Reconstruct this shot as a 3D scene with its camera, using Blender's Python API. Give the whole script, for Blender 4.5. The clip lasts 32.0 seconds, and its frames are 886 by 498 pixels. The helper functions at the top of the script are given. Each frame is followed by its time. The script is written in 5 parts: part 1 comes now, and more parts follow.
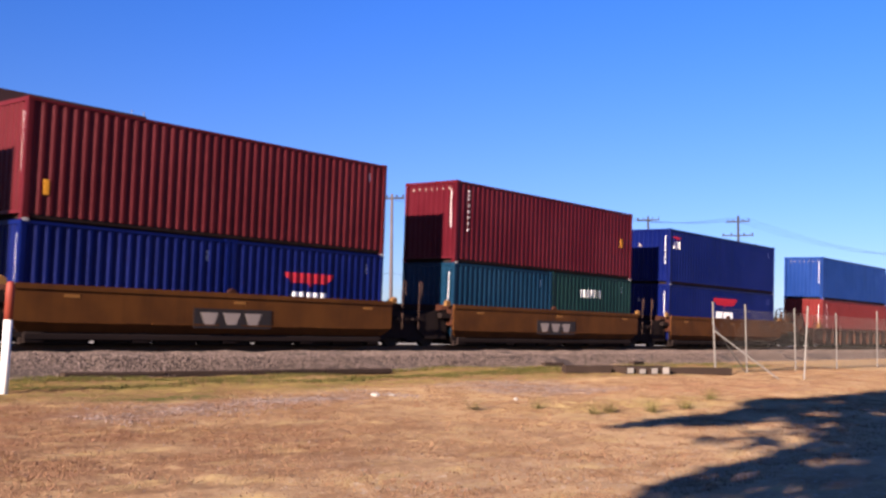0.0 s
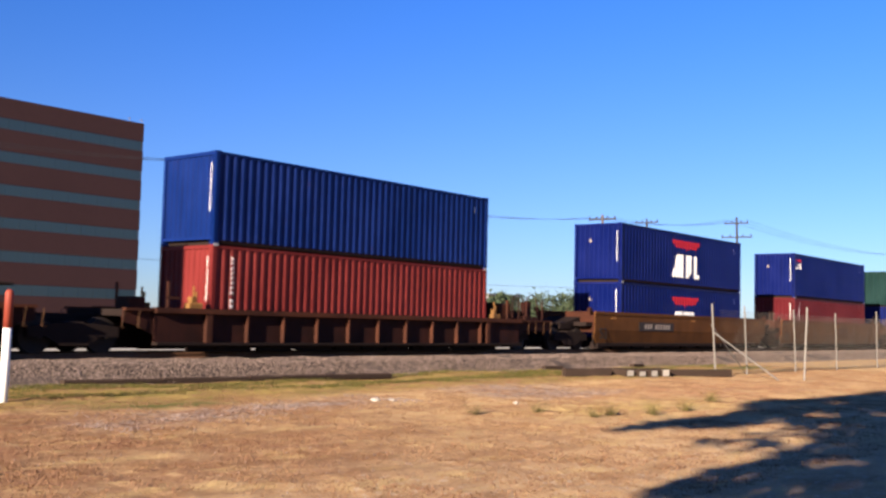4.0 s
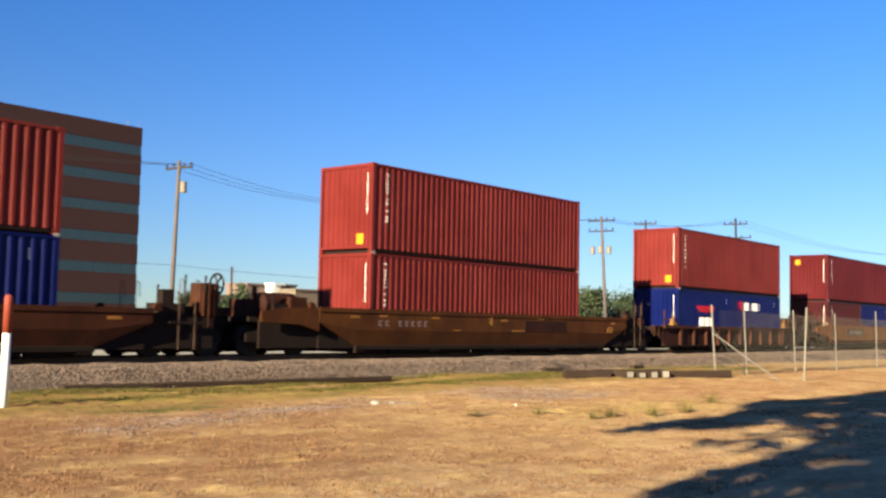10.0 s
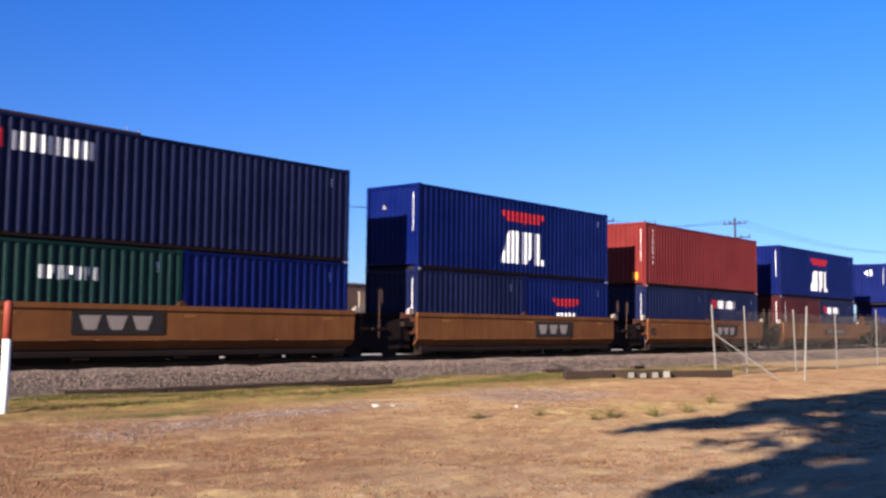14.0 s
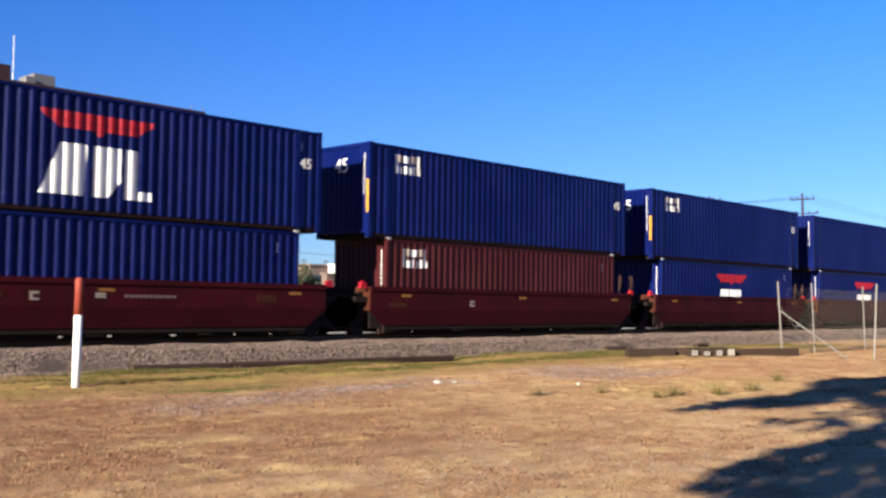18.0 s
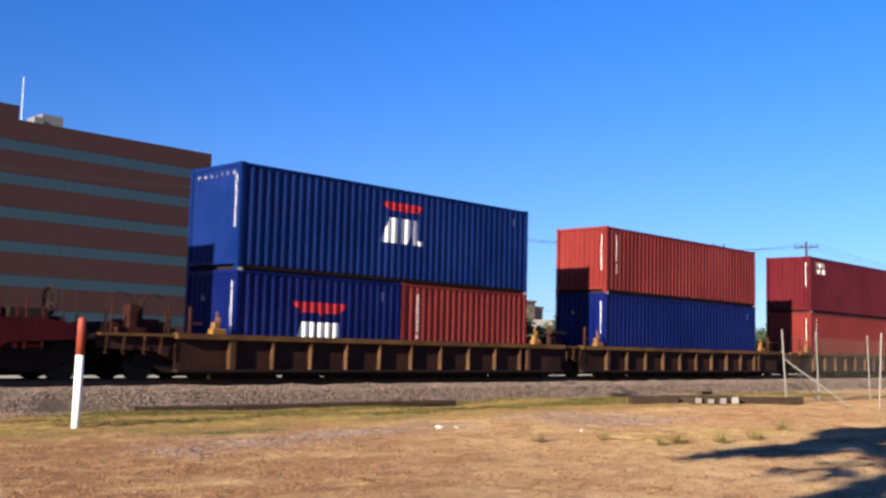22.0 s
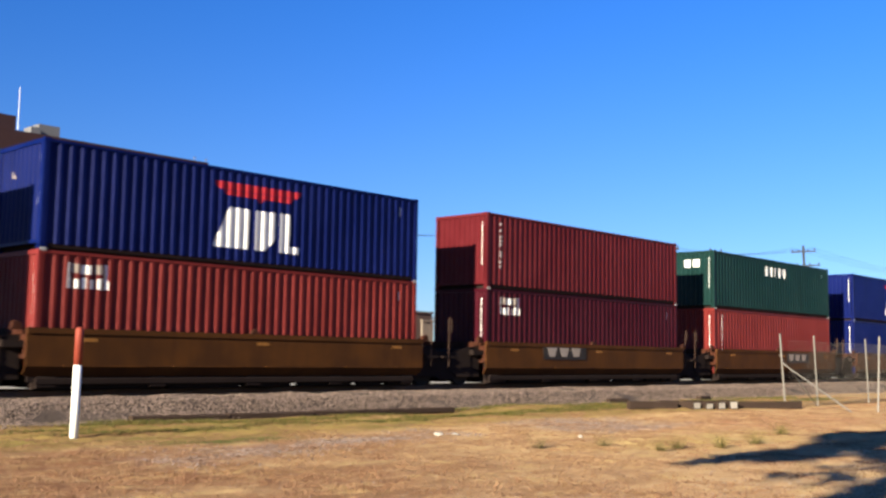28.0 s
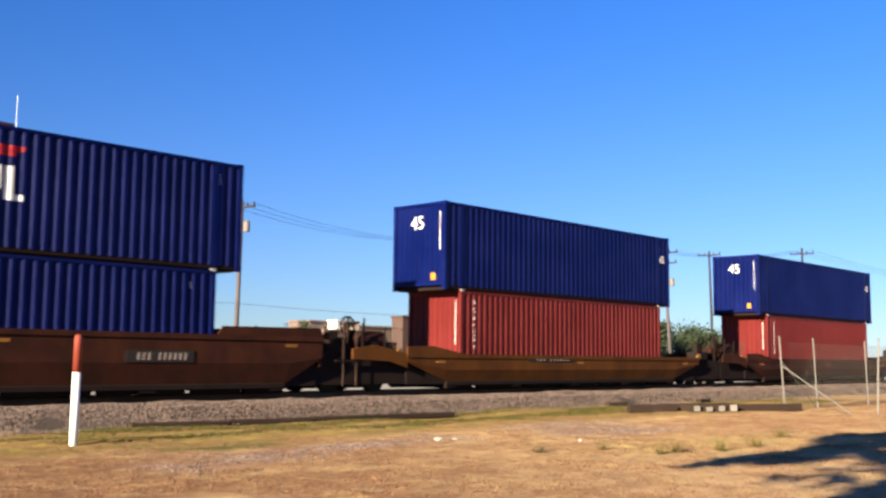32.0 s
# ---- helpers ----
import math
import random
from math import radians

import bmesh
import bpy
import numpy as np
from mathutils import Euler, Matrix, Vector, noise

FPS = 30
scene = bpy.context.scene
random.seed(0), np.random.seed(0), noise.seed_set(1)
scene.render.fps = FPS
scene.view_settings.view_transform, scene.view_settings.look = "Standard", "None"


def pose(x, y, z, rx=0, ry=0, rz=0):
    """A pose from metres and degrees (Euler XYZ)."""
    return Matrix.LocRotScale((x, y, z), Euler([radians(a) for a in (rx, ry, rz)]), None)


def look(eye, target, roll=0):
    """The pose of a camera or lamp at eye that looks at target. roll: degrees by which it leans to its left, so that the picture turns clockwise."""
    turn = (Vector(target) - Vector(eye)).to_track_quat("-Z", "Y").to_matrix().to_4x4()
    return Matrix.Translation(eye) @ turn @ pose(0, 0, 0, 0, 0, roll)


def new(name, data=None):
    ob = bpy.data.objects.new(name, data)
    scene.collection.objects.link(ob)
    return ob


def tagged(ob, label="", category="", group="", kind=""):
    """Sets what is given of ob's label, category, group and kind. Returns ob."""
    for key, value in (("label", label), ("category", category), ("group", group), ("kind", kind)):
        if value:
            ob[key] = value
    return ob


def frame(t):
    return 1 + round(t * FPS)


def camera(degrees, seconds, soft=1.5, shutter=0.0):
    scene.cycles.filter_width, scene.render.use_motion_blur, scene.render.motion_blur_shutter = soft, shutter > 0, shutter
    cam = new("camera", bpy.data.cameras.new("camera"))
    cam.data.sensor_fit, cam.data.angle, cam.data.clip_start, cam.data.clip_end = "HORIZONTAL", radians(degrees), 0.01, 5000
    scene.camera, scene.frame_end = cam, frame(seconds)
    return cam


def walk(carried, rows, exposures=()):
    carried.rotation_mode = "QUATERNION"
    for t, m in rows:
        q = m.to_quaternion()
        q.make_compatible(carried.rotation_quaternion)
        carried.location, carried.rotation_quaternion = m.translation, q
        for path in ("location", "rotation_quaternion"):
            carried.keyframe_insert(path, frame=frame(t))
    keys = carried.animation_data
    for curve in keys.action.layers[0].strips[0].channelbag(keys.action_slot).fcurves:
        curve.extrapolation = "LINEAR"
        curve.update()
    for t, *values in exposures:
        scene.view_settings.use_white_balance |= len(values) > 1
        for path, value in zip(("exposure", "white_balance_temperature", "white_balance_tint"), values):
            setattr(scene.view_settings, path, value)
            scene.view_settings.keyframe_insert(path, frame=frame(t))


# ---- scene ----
# A double-stack container train passes a still, hand-held camera. x runs along the track, y away from the camera.
EYE = 1.6            # height of the eye over the ground
RAIL = 0.6           # top of the rails
TRACK = 23.99        # y of the track's middle
SUN_EL, SUN_AZ = 17.5, 189.6   # the sun's height, and the way to it from +x, in degrees

cam = camera(46.62, 32.0, soft=2.6, shutter=0.12)
TURNS = [
    (0, 3.83, -2.01, -49.91), (0.5, 3.89, -1.94, -49.89), (1, 3.91, -2.01, -49.90), (1.5, 3.92, -1.97, -49.91),
    (2, 3.83, -1.87, -49.93), (2.5, 3.81, -1.73, -49.87), (3, 3.82, -1.69, -49.82), (3.5, 4.06, -1.48, -49.93),
    (5.5, 4.07, -1.59, -49.93), (6, 3.97, -1.45, -49.94), (6.5, 3.99, -1.39, -49.89), (7, 4.10, -1.18, -49.87),
    (7.5, 4.24, -0.88, -49.89), (8, 4.29, -1.32, -49.91), (8.5, 4.30, -1.33, -49.91), (9, 4.31, -1.31, -49.92),
    (9.5, 4.23, -1.24, -49.97), (10, 4.21, -1.16, -49.96), (10.5, 4.20, -1.07, -49.91),
    (11, 4.24, -1.04, -49.93), (11.5, 4.25, -1.06, -49.96), (12, 4.24, -1.14, -49.98),
    (12.5, 4.22, -1.06, -49.98), (13, 4.21, -1.00, -49.97), (13.5, 4.31, -0.59, -49.97),
    (14, 4.33, -0.65, -49.95), (14.5, 4.27, -0.71, -49.90), (15, 4.32, -0.56, -49.86),
    (15.5, 4.36, -1.02, -49.81), (17.5, 4.47, -1.45, -46.79), (18, 3.01, -0.76, -46.54),
    (18.5, 5.22, -1.29, -46.73), (19, 5.31, -0.91, -46.62), (19.5, 5.65, -0.73, -46.53),
    (20, 5.40, -1.18, -46.57), (20.5, 5.48, -1.30, -46.54), (21, 5.53, -1.37, -46.39),
    (21.5, 5.43, -1.46, -46.38), (22, 5.46, -1.42, -46.39), (22.5, 5.36, -1.55, -46.40),
    (23, 5.31, -1.54, -46.42), (23.5, 5.53, -1.35, -46.48), (24, 5.58, -1.32, -46.49),
    (24.5, 5.78, -1.19, -46.47), (25, 5.76, -0.95, -46.52), (25.5, 5.78, -0.86, -46.46),
    (26, 5.76, -0.71, -46.40), (26.5, 5.81, -0.79, -46.37), (28.5, 5.86, -1.01, -46.51),
    (29, 5.88, -1.04, -46.51), (29.5, 5.90, -0.79, -46.52), (30, 5.99, -0.54, -46.45),
    (30.5, 6.05, -0.42, -46.40), (31, 6.07, -0.41, -46.40), (31.5, 6.11, -0.51, -46.50),
    (32, 6.11, -0.57, -46.52),
]
walk(cam, [(t, pose(0, 0, EYE, 90 + pitch, roll, yaw)) for t, pitch, roll, yaw in TURNS],
     exposures=[(0, 1.83, 6550, 22), (2, 1.85, 6600, 20), (3.5, 1.91, 6800, 15), (5.5, 1.92, 7100, 7), (8, 1.98, 7800, -1),
                (10, 1.97, 7850, -1), (12, 1.88, 6850, 7), (14, 1.77, 6100, 12), (15.5, 1.77, 5900, 9), (17.5, 1.96, 6500, 5), (18, 1.87, 6400, 7), (19, 1.79, 5850, 8), (20, 1.78, 5950, 11),
                (22, 1.88, 6550, 6), (24, 1.97, 6950, 4), (26.5, 1.99, 7250, 1), (29, 1.87, 6450, 4), (30.5, 1.9, 6800, 5), (32, 1.97, 7200, 6)])


# ---- light ----
world = bpy.data.worlds.new("sky")
scene.world = world
world.use_nodes = True
wn = world.node_tree.nodes
sky = wn.new("ShaderNodeTexSky")
sky.sky_type, sky.sun_disc = "NISHITA", False
sky.sun_elevation, sky.sun_rotation = radians(SUN_EL), radians(90 - SUN_AZ)
sky.air_density, sky.dust_density, sky.ozone_density = 1.25, 0.15, 3.0
sky.altitude = 1500
way, height, rise, crown, hue, top, tint = (wn.new("ShaderNode" + k) for k in ("TexCoord", "SeparateXYZ", "MapRange", "MapRange", "Mix", "Mix", "Mix"))
rise.inputs["From Max"].default_value = 0.4
rise.interpolation_type = "SMOOTHSTEP"
crown.inputs["From Min"].default_value, crown.inputs["From Max"].default_value = 0.4, 0.9
crown.interpolation_type = "SMOOTHSTEP"
hue.data_type = top.data_type = tint.data_type = "RGBA"
hue.inputs[6].default_value, hue.inputs[7].default_value = (0.55, 0.745, 1.31, 1), (0.25, 0.73, 1.66, 1)   # at the horizon, and above it
top.inputs[7].default_value = (0.4, 0.47, 0.78, 1)   # overhead
tint.blend_type, tint.inputs[0].default_value = "MULTIPLY", 1.0
for a, b in ((way.outputs["Generated"], height.inputs[0]), (height.outputs[2], rise.inputs["Value"]), (rise.outputs[0], hue.inputs[0]),
             (hue.outputs[2], top.inputs[6]), (height.outputs[2], crown.inputs["Value"]), (crown.outputs[0], top.inputs[0]), (top.outputs[2], tint.inputs[7]), (sky.outputs[0], tint.inputs[6]), (tint.outputs[2], wn["Background"].inputs[0])):
    world.node_tree.links.new(a, b)
# the sky is deepest square to the sun and paler opposite to it
side, slope = wn.new("ShaderNodeVectorMath"), wn.new("ShaderNodeMapRange")
side.operation, side.inputs[1].default_value = "DOT_PRODUCT", (math.cos(radians(SUN_AZ - 59.6)), math.sin(radians(SUN_AZ - 59.6)), 0)
for socket, v in (("From Min", -0.45), ("From Max", 0.45), ("To Min", 0.0368), ("To Max", 0.03)):
    slope.inputs[socket].default_value = v
world.node_tree.links.new(way.outputs["Generated"], side.inputs[0])
world.node_tree.links.new(side.outputs["Value"], slope.inputs["Value"])
world.node_tree.links.new(slope.outputs[0], wn["Background"].inputs[1])
sun = new("sun", bpy.data.lights.new("sun", "SUN"))
sun.data.energy, sun.data.angle, sun.data.color = 5.0, radians(0.6), (1.0, 0.87, 0.71)
to_sun = Vector((math.cos(radians(SUN_AZ)) * math.cos(radians(SUN_EL)), math.sin(radians(SUN_AZ)) * math.cos(radians(SUN_EL)),
                 math.sin(radians(SUN_EL))))
sun.matrix_world = look(to_sun * 60, (0, 0, 0))


# ---- materials ----
class Nodes:
    """A short way to wire a node material."""

    def __init__(self, name):
        self.mat = bpy.data.materials.new(name)
        self.mat.use_nodes = True
        self.t = self.mat.node_tree
        self.b = self.t.nodes["Principled BSDF"]

    def add(self, kind, **values):
        n = self.t.nodes.new("ShaderNode" + kind)
        for k, v in values.items():
            n.inputs[k.replace("_", " ")].default_value = v
        return n

    def link(self, a, b):
        self.t.links.new(a, b)

    def coord(self, scale=(1, 1, 1), shift=False):
        c, m = self.add("TexCoord"), self.add("Mapping")
        m.inputs["Scale"].default_value = scale
        if shift:
            info, mul = self.add("ObjectInfo"), self.add("Math")
            mul.operation, mul.inputs[1].default_value = "MULTIPLY", 40
            self.link(info.outputs["Random"], mul.inputs[0])
            self.link(mul.outputs[0], m.inputs["Location"])
        self.link(c.outputs["Object"], m.inputs["Vector"])
        return m.outputs[0]

    def noise(self, scale, stretch=(1, 1, 1), detail=4, shift=False, rough=0.55):
        n = self.add("TexNoise", Scale=scale, Detail=detail, Roughness=rough)
        self.link(self.coord(stretch, shift), n.inputs["Vector"])
        return n.outputs["Fac"]

    def ramp(self, fac, lo, hi):
        r = self.add("MapRange")
        r.inputs["From Min"].default_value, r.inputs["From Max"].default_value = lo, hi
        self.link(fac, r.inputs["Value"])
        return r.outputs[0]

    def times(self, a, b):
        m = self.add("Math")
        m.operation = "MULTIPLY"
        self.link(a, m.inputs[0])
        if isinstance(b, (int, float)):
            m.inputs[1].default_value = b
        else:
            self.link(b, m.inputs[1])
        return m.outputs[0]

    def mix(self, fac, a, b):
        m = self.t.nodes.new("ShaderNodeMix")
        m.data_type = "RGBA"
        for socket, v in ((m.inputs[0], fac), (m.inputs[6], a), (m.inputs[7], b)):
            if isinstance(v, tuple):
                socket.default_value = (*v, 1)
            elif isinstance(v, (int, float)):
                socket.default_value = v
            else:
                self.link(v, socket)
        return m.outputs[2]

    def bump(self, height, strength, distance=0.02):
        b = self.add("Bump", Strength=strength, Distance=distance)
        self.link(height, b.inputs["Height"])
        self.link(b.outputs[0], self.b.inputs["Normal"])

    def done(self, colour, rough=0.6, metal=0.0, spec=0.5):
        if isinstance(colour, tuple):
            self.b.inputs["Base Color"].default_value = (*colour, 1)
        else:
            self.link(colour, self.b.inputs["Base Color"])
        if isinstance(rough, (int, float)):
            self.b.inputs["Roughness"].default_value = rough
        else:
            self.link(rough, self.b.inputs["Roughness"])
        self.b.inputs["Metallic"].default_value = metal
        self.b.inputs["Specular IOR Level"].default_value = spec
        return self.mat


def shade(c, k):
    return tuple(min(1.0, v * k) for v in c)


def paint(name, c, rough=0.42, dirt=0.45, rust=0.3):
    """Weathered paint on steel: faded patches, dirt that ran down, specks of rust."""
    n = Nodes(name)
    faded = n.mix(n.ramp(n.noise(0.5, shift=True), 0.35, 0.7), shade(c, 0.86), tuple(min(1, v * 1.12 + 0.003) for v in c))
    run = n.times(n.ramp(n.noise(2.2, (2.5, 2.5, 0.16), 5, True), 0.5, 0.78), dirt)
    dirty = n.mix(run, faded, tuple(0.3 * v + 0.001 for v in c))
    speck = n.times(n.ramp(n.noise(5.5, (1, 1, 0.6), 6, True, 0.7), 0.64, 0.72), rust)
    n.bump(n.noise(3.0, (1, 1, 1), 3, True), 0.12, 0.02)
    return n.done(n.mix(speck, dirty, (0.045, 0.016, 0.01)), rough, 0, 0.07)


def plain(name, c, rough=0.7, vary=0.25, scale=6.0, metal=0.0, bump=0.0, spec=0.2):
    n = Nodes(name)
    big = n.mix(n.noise(scale * 0.18, shift=True), shade(c, 1 - vary), shade(c, 1 + vary))
    col = n.mix(n.times(n.ramp(n.noise(scale * 2.5, detail=5, shift=True), 0.45, 0.75), vary), big, shade(c, 0.55))
    if bump:
        n.bump(n.noise(scale, detail=5), bump, 0.03)
    return n.done(col, rough, metal, spec)


def rusty(name, c, c2):
    """Old freight car steel, half paint and half rust and grime."""
    n = Nodes(name)
    base = n.mix(n.ramp(n.noise(0.9, detail=6, shift=True), 0.4, 0.62), c, c2)
    run = n.times(n.ramp(n.noise(2.5, (2.2, 2.2, 0.2), 5, True), 0.45, 0.8), 0.35)
    col = n.mix(run, base, tuple(0.4 * v + 0.002 for v in c2))
    n.bump(n.noise(8, detail=5), 0.25, 0.01)
    return n.done(col, 0.75, 0, 0.08)


COLOURS = {
    "red": (0.064, 0.0062, 0.0088), "orange": (0.112, 0.0145, 0.0135), "maroon": (0.057, 0.0038, 0.0078), "brown": (0.038, 0.0066, 0.0085), "wine": (0.033, 0.0024, 0.0066),
    "blue": (0.0003, 0.0042, 0.058), "light_blue": (0.005, 0.026, 0.125), "navy": (0.0042, 0.0066, 0.032), "slate": (0.0075, 0.0163, 0.055),
    "green": (0.004, 0.0195, 0.0185), "teal": (0.0022, 0.0215, 0.046), "steel_blue": (0.0008, 0.0105, 0.078),
}
PAINT = {k: paint("paint_" + k, c) for k, c in COLOURS.items()}
WHITE = plain("white_lettering", (0.62, 0.62, 0.61), 0.6, 0.12)
RED_MARK = plain("red_lettering", (0.25, 0.005, 0.014), 0.6, 0.12)
YELLOW = plain("yellow_label", (0.48, 0.21, 0.015), 0.6, 0.1)
AMBER = plain("dull_amber_strip", (0.2, 0.085, 0.018), 0.7, 0.3)
GRAB = plain("worn_grab_rail", (0.06, 0.032, 0.022), 0.7, 0.3)
PALE = plain("pale_grey_lettering", (0.23, 0.19, 0.165), 0.7, 0.2)
FADED = plain("faded_pink_lettering", (0.125, 0.08, 0.075), 0.7, 0.3)
BLACK = plain("black_panel", (0.018, 0.014, 0.013), 0.7, 0.25)
# bottom rails: grime and the shade along the box's base, both in one dark colour
RAIL_SHADE = plain("grimy_shaded_rail", (0.014, 0.009, 0.009), 0.9, 0.4, spec=0.02)
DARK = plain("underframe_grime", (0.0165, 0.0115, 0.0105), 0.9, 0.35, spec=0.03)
STEEL = plain("grimy_wheel_steel", (0.018, 0.0135, 0.012), 0.7, 0.3, 6, 0.0, spec=0.15)
RAIL_SIDE = plain("rusty_rail", (0.12, 0.06, 0.035), 0.75, 0.3)
CASTING = plain("galvanised_casting", (0.25, 0.25, 0.25), 0.6, 0.3)
CAR = {
    "tan": rusty("tan_car_paint", (0.16, 0.063, 0.021), (0.125, 0.047, 0.0165)),
    "bronze": rusty("bronze_car_paint", (0.085, 0.034, 0.01), (0.062, 0.025, 0.008)),
    "amber": rusty("amber_car_paint", (0.088, 0.032, 0.0075), (0.06, 0.0215, 0.006)),
    "umber": rusty("umber_car_paint", (0.063, 0.0235, 0.006), (0.041, 0.0158, 0.005)),
    "ochre": rusty("ochre_car_paint", (0.07, 0.025, 0.0085), (0.045, 0.0155, 0.0065)),
    "brown": rusty("brown_car_paint", (0.0434, 0.01364, 0.00713), (0.02604, 0.00899, 0.00558)),
    "maroon": rusty("maroon_car_paint", (0.03472, 0.002232, 0.00465), (0.02356, 0.00186, 0.00372)),
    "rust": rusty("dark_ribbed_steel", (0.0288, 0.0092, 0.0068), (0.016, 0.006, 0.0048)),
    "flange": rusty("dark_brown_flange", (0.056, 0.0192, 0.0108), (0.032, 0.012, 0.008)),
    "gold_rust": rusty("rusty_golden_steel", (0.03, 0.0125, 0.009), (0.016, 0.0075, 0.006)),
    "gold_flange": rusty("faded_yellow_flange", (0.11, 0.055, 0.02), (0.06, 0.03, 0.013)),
    # paler than the panel: sunlight on the rib edges put into their colour
    "sunlit_rib": rusty("sunlit_golden_rib", (0.072, 0.036, 0.018), (0.036, 0.018, 0.011)),
    "bright": rusty("golden_car_paint", (0.19, 0.095, 0.03), (0.1, 0.05, 0.02)),
}
TIMBER = plain("weathered_timber", (0.036, 0.024, 0.019), 0.95, 0.4, 8, 0, 0.4, spec=0.04)
CONCRETE = plain("pale_concrete", (0.288, 0.264, 0.232), 0.85, 0.15, 2)
GALVANISED = plain("galvanised_steel", (0.16, 0.148, 0.136), 0.6, 0.2, 6, 0.2)
ARM_WOOD = plain("weathered_crossarm", (0.03, 0.029, 0.031), 0.85, 0.3, 5)
POLE_WOOD = plain("pole_wood", (0.085, 0.072, 0.075), 0.85, 0.3, 5)
BARK = plain("bark", (0.1, 0.075, 0.055), 0.95, 0.4, 5, 0, 0.5)
WIRE = plain("wire", (0.035, 0.035, 0.04), 0.6, 0.1)


def leafy(name, a, b):
    n = Nodes(name)
    g = n.add("NewGeometry")
    col = n.mix(g.outputs["Random Per Island"], a, b)
    n.b.inputs["Transmission Weight"].default_value = 0.0
    return n.done(col, 0.7, 0, 0.2)


LEAF = leafy("tree_leaves", (0.018, 0.03, 0.016), (0.05, 0.066, 0.034))
STRAW = leafy("dry_grass", (0.25, 0.145, 0.08), (0.13, 0.066, 0.036))
TUFT = leafy("reddish_tufts", (0.12, 0.055, 0.032), (0.27, 0.15, 0.085))
GREENISH = leafy("green_weeds", (0.0351, 0.0507, 0.01092), (0.1248, 0.0975, 0.02496))
STONE = leafy("ballast_stone", (0.028, 0.02, 0.017), (0.2, 0.147, 0.124))
GRIT = leafy("gravel_stone", (0.06, 0.042, 0.037), (0.2, 0.152, 0.135))
WEED = leafy("olive_weed", (0.0624, 0.0663, 0.0195), (0.1716, 0.1326, 0.0429))


def ground_material():
    """Dry straw and bare dirt, a greener strip beside the track, and gravel worked into the soil."""
    n = Nodes("dry_ground")
    sep = n.add("SeparateXYZ")
    n.link(n.coord(), sep.inputs[0])
    x, y = sep.outputs[0], sep.outputs[1]

    def band(v, lo, hi, soft):
        return n.times(n.ramp(v, lo - soft, lo + soft), n.ramp(v, hi + soft, hi - soft))

    def blot(scale, lo, hi, k=1.0, stretch=(1, 1, 1), rough=0.62):
        return n.times(n.ramp(n.noise(scale, stretch, 6, rough=rough), lo, hi), k)

    # straw over bare dirt: yellower beyond x = 14, redder where the dirt shows through
    col = n.mix(blot(0.28, 0.38, 0.62), (0.25, 0.142, 0.073), (0.325, 0.206, 0.11))
    col = n.mix(n.times(n.ramp(x, 8, 16), 0.8), col, (0.5, 0.335, 0.168))
    dirt = n.times(n.ramp(n.noise(0.45, (1, 1.2, 1), 5), 0.4, 0.56), n.times(n.ramp(x, 13.5, 7.5), n.ramp(y, 6.5, 9.5)))
    col = n.mix(n.times(dirt, 0.85), col, (0.178, 0.0824, 0.0451))
    bare = n.times(n.times(band(y, 10.6, 13.6, 0.9), band(x, 20.5, 31, 2.0)), blot(0.7, 0.36, 0.54, 0.85))
    col = n.mix(bare, col, (0.346, 0.17, 0.0902))
    sere = n.times(n.times(band(y, 9.2, 11.3, 0.7), band(x, 15.5, 22, 1.5)), blot(0.9, 0.36, 0.52, 0.8))
    col = n.mix(sere, col, (0.413, 0.319, 0.103))
    # matted tufts, worn spots and loose straw
    col = n.mix(blot(0.75, 0.5, 0.65, 0.6, (1, 1.2, 1)), col, (0.206, 0.0979, 0.049))
    col = n.mix(blot(1.6, 0.52, 0.64, 0.6), col, (0.422, 0.288, 0.152))
    col = n.mix(blot(2.7, 0.54, 0.66, 0.6), col, (0.163, 0.0824, 0.0421))
    col = n.mix(blot(6.5, 0.54, 0.64, 0.5), col, (0.442, 0.319, 0.176))
    col = n.mix(n.times(n.ramp(y, 9.5, 5.5), 0.5), col, (0.432, 0.294, 0.167))
    streak = n.times(blot(1.1, 0.5, 0.62, 0.55, (0.6, 1.5, 1)), n.ramp(x, 18, 10))
    col = n.mix(streak, col, (0.154, 0.0742, 0.0353))
    col = n.mix(blot(1.3, 0.53, 0.66, 0.65, (0.7, 1.4, 1)), col, (0.451, 0.324, 0.147))
    # the yellow-green strip of grass beside the track
    strip = n.times(band(y, 16.0, 21.0, 0.6), n.ramp(x, 52, 30))
    turf = n.mix(blot(0.9, 0.38, 0.62, 1, (0.6, 1.4, 1)), (0.125, 0.115, 0.0294), (0.298, 0.216, 0.0686))
    turf = n.mix(blot(0.5, 0.5, 0.68, 0.7, (0.5, 1.6, 1)), turf, (0.23, 0.118, 0.051))
    col = n.mix(n.times(strip, blot(0.6, 0.26, 0.44, 0.95, (0.6, 1.5, 1))), col, turf)
    patch = n.times(n.times(band(y, 15.25, 16.15, 0.3), band(x, 9.6, 12.4, 0.8)), blot(1.6, 0.34, 0.5))
    col = n.mix(n.times(patch, 0.95), col, (0.06, 0.082, 0.016))
    # gravel worked into the soil: a slanting patch by the strip, one by the pile of sleepers, specks nearer by
    slant = n.add("Math")
    slant.operation = "MULTIPLY_ADD"
    n.link(x, slant.inputs[0])
    slant.inputs[1].default_value = -0.19
    n.link(y, slant.inputs[2])
    grit = n.times(n.times(band(slant.outputs[0], 11.1, 12.6, 0.35), band(x, 8.4, 15.4, 1.0)), blot(0.768, 0.309, 0.47))
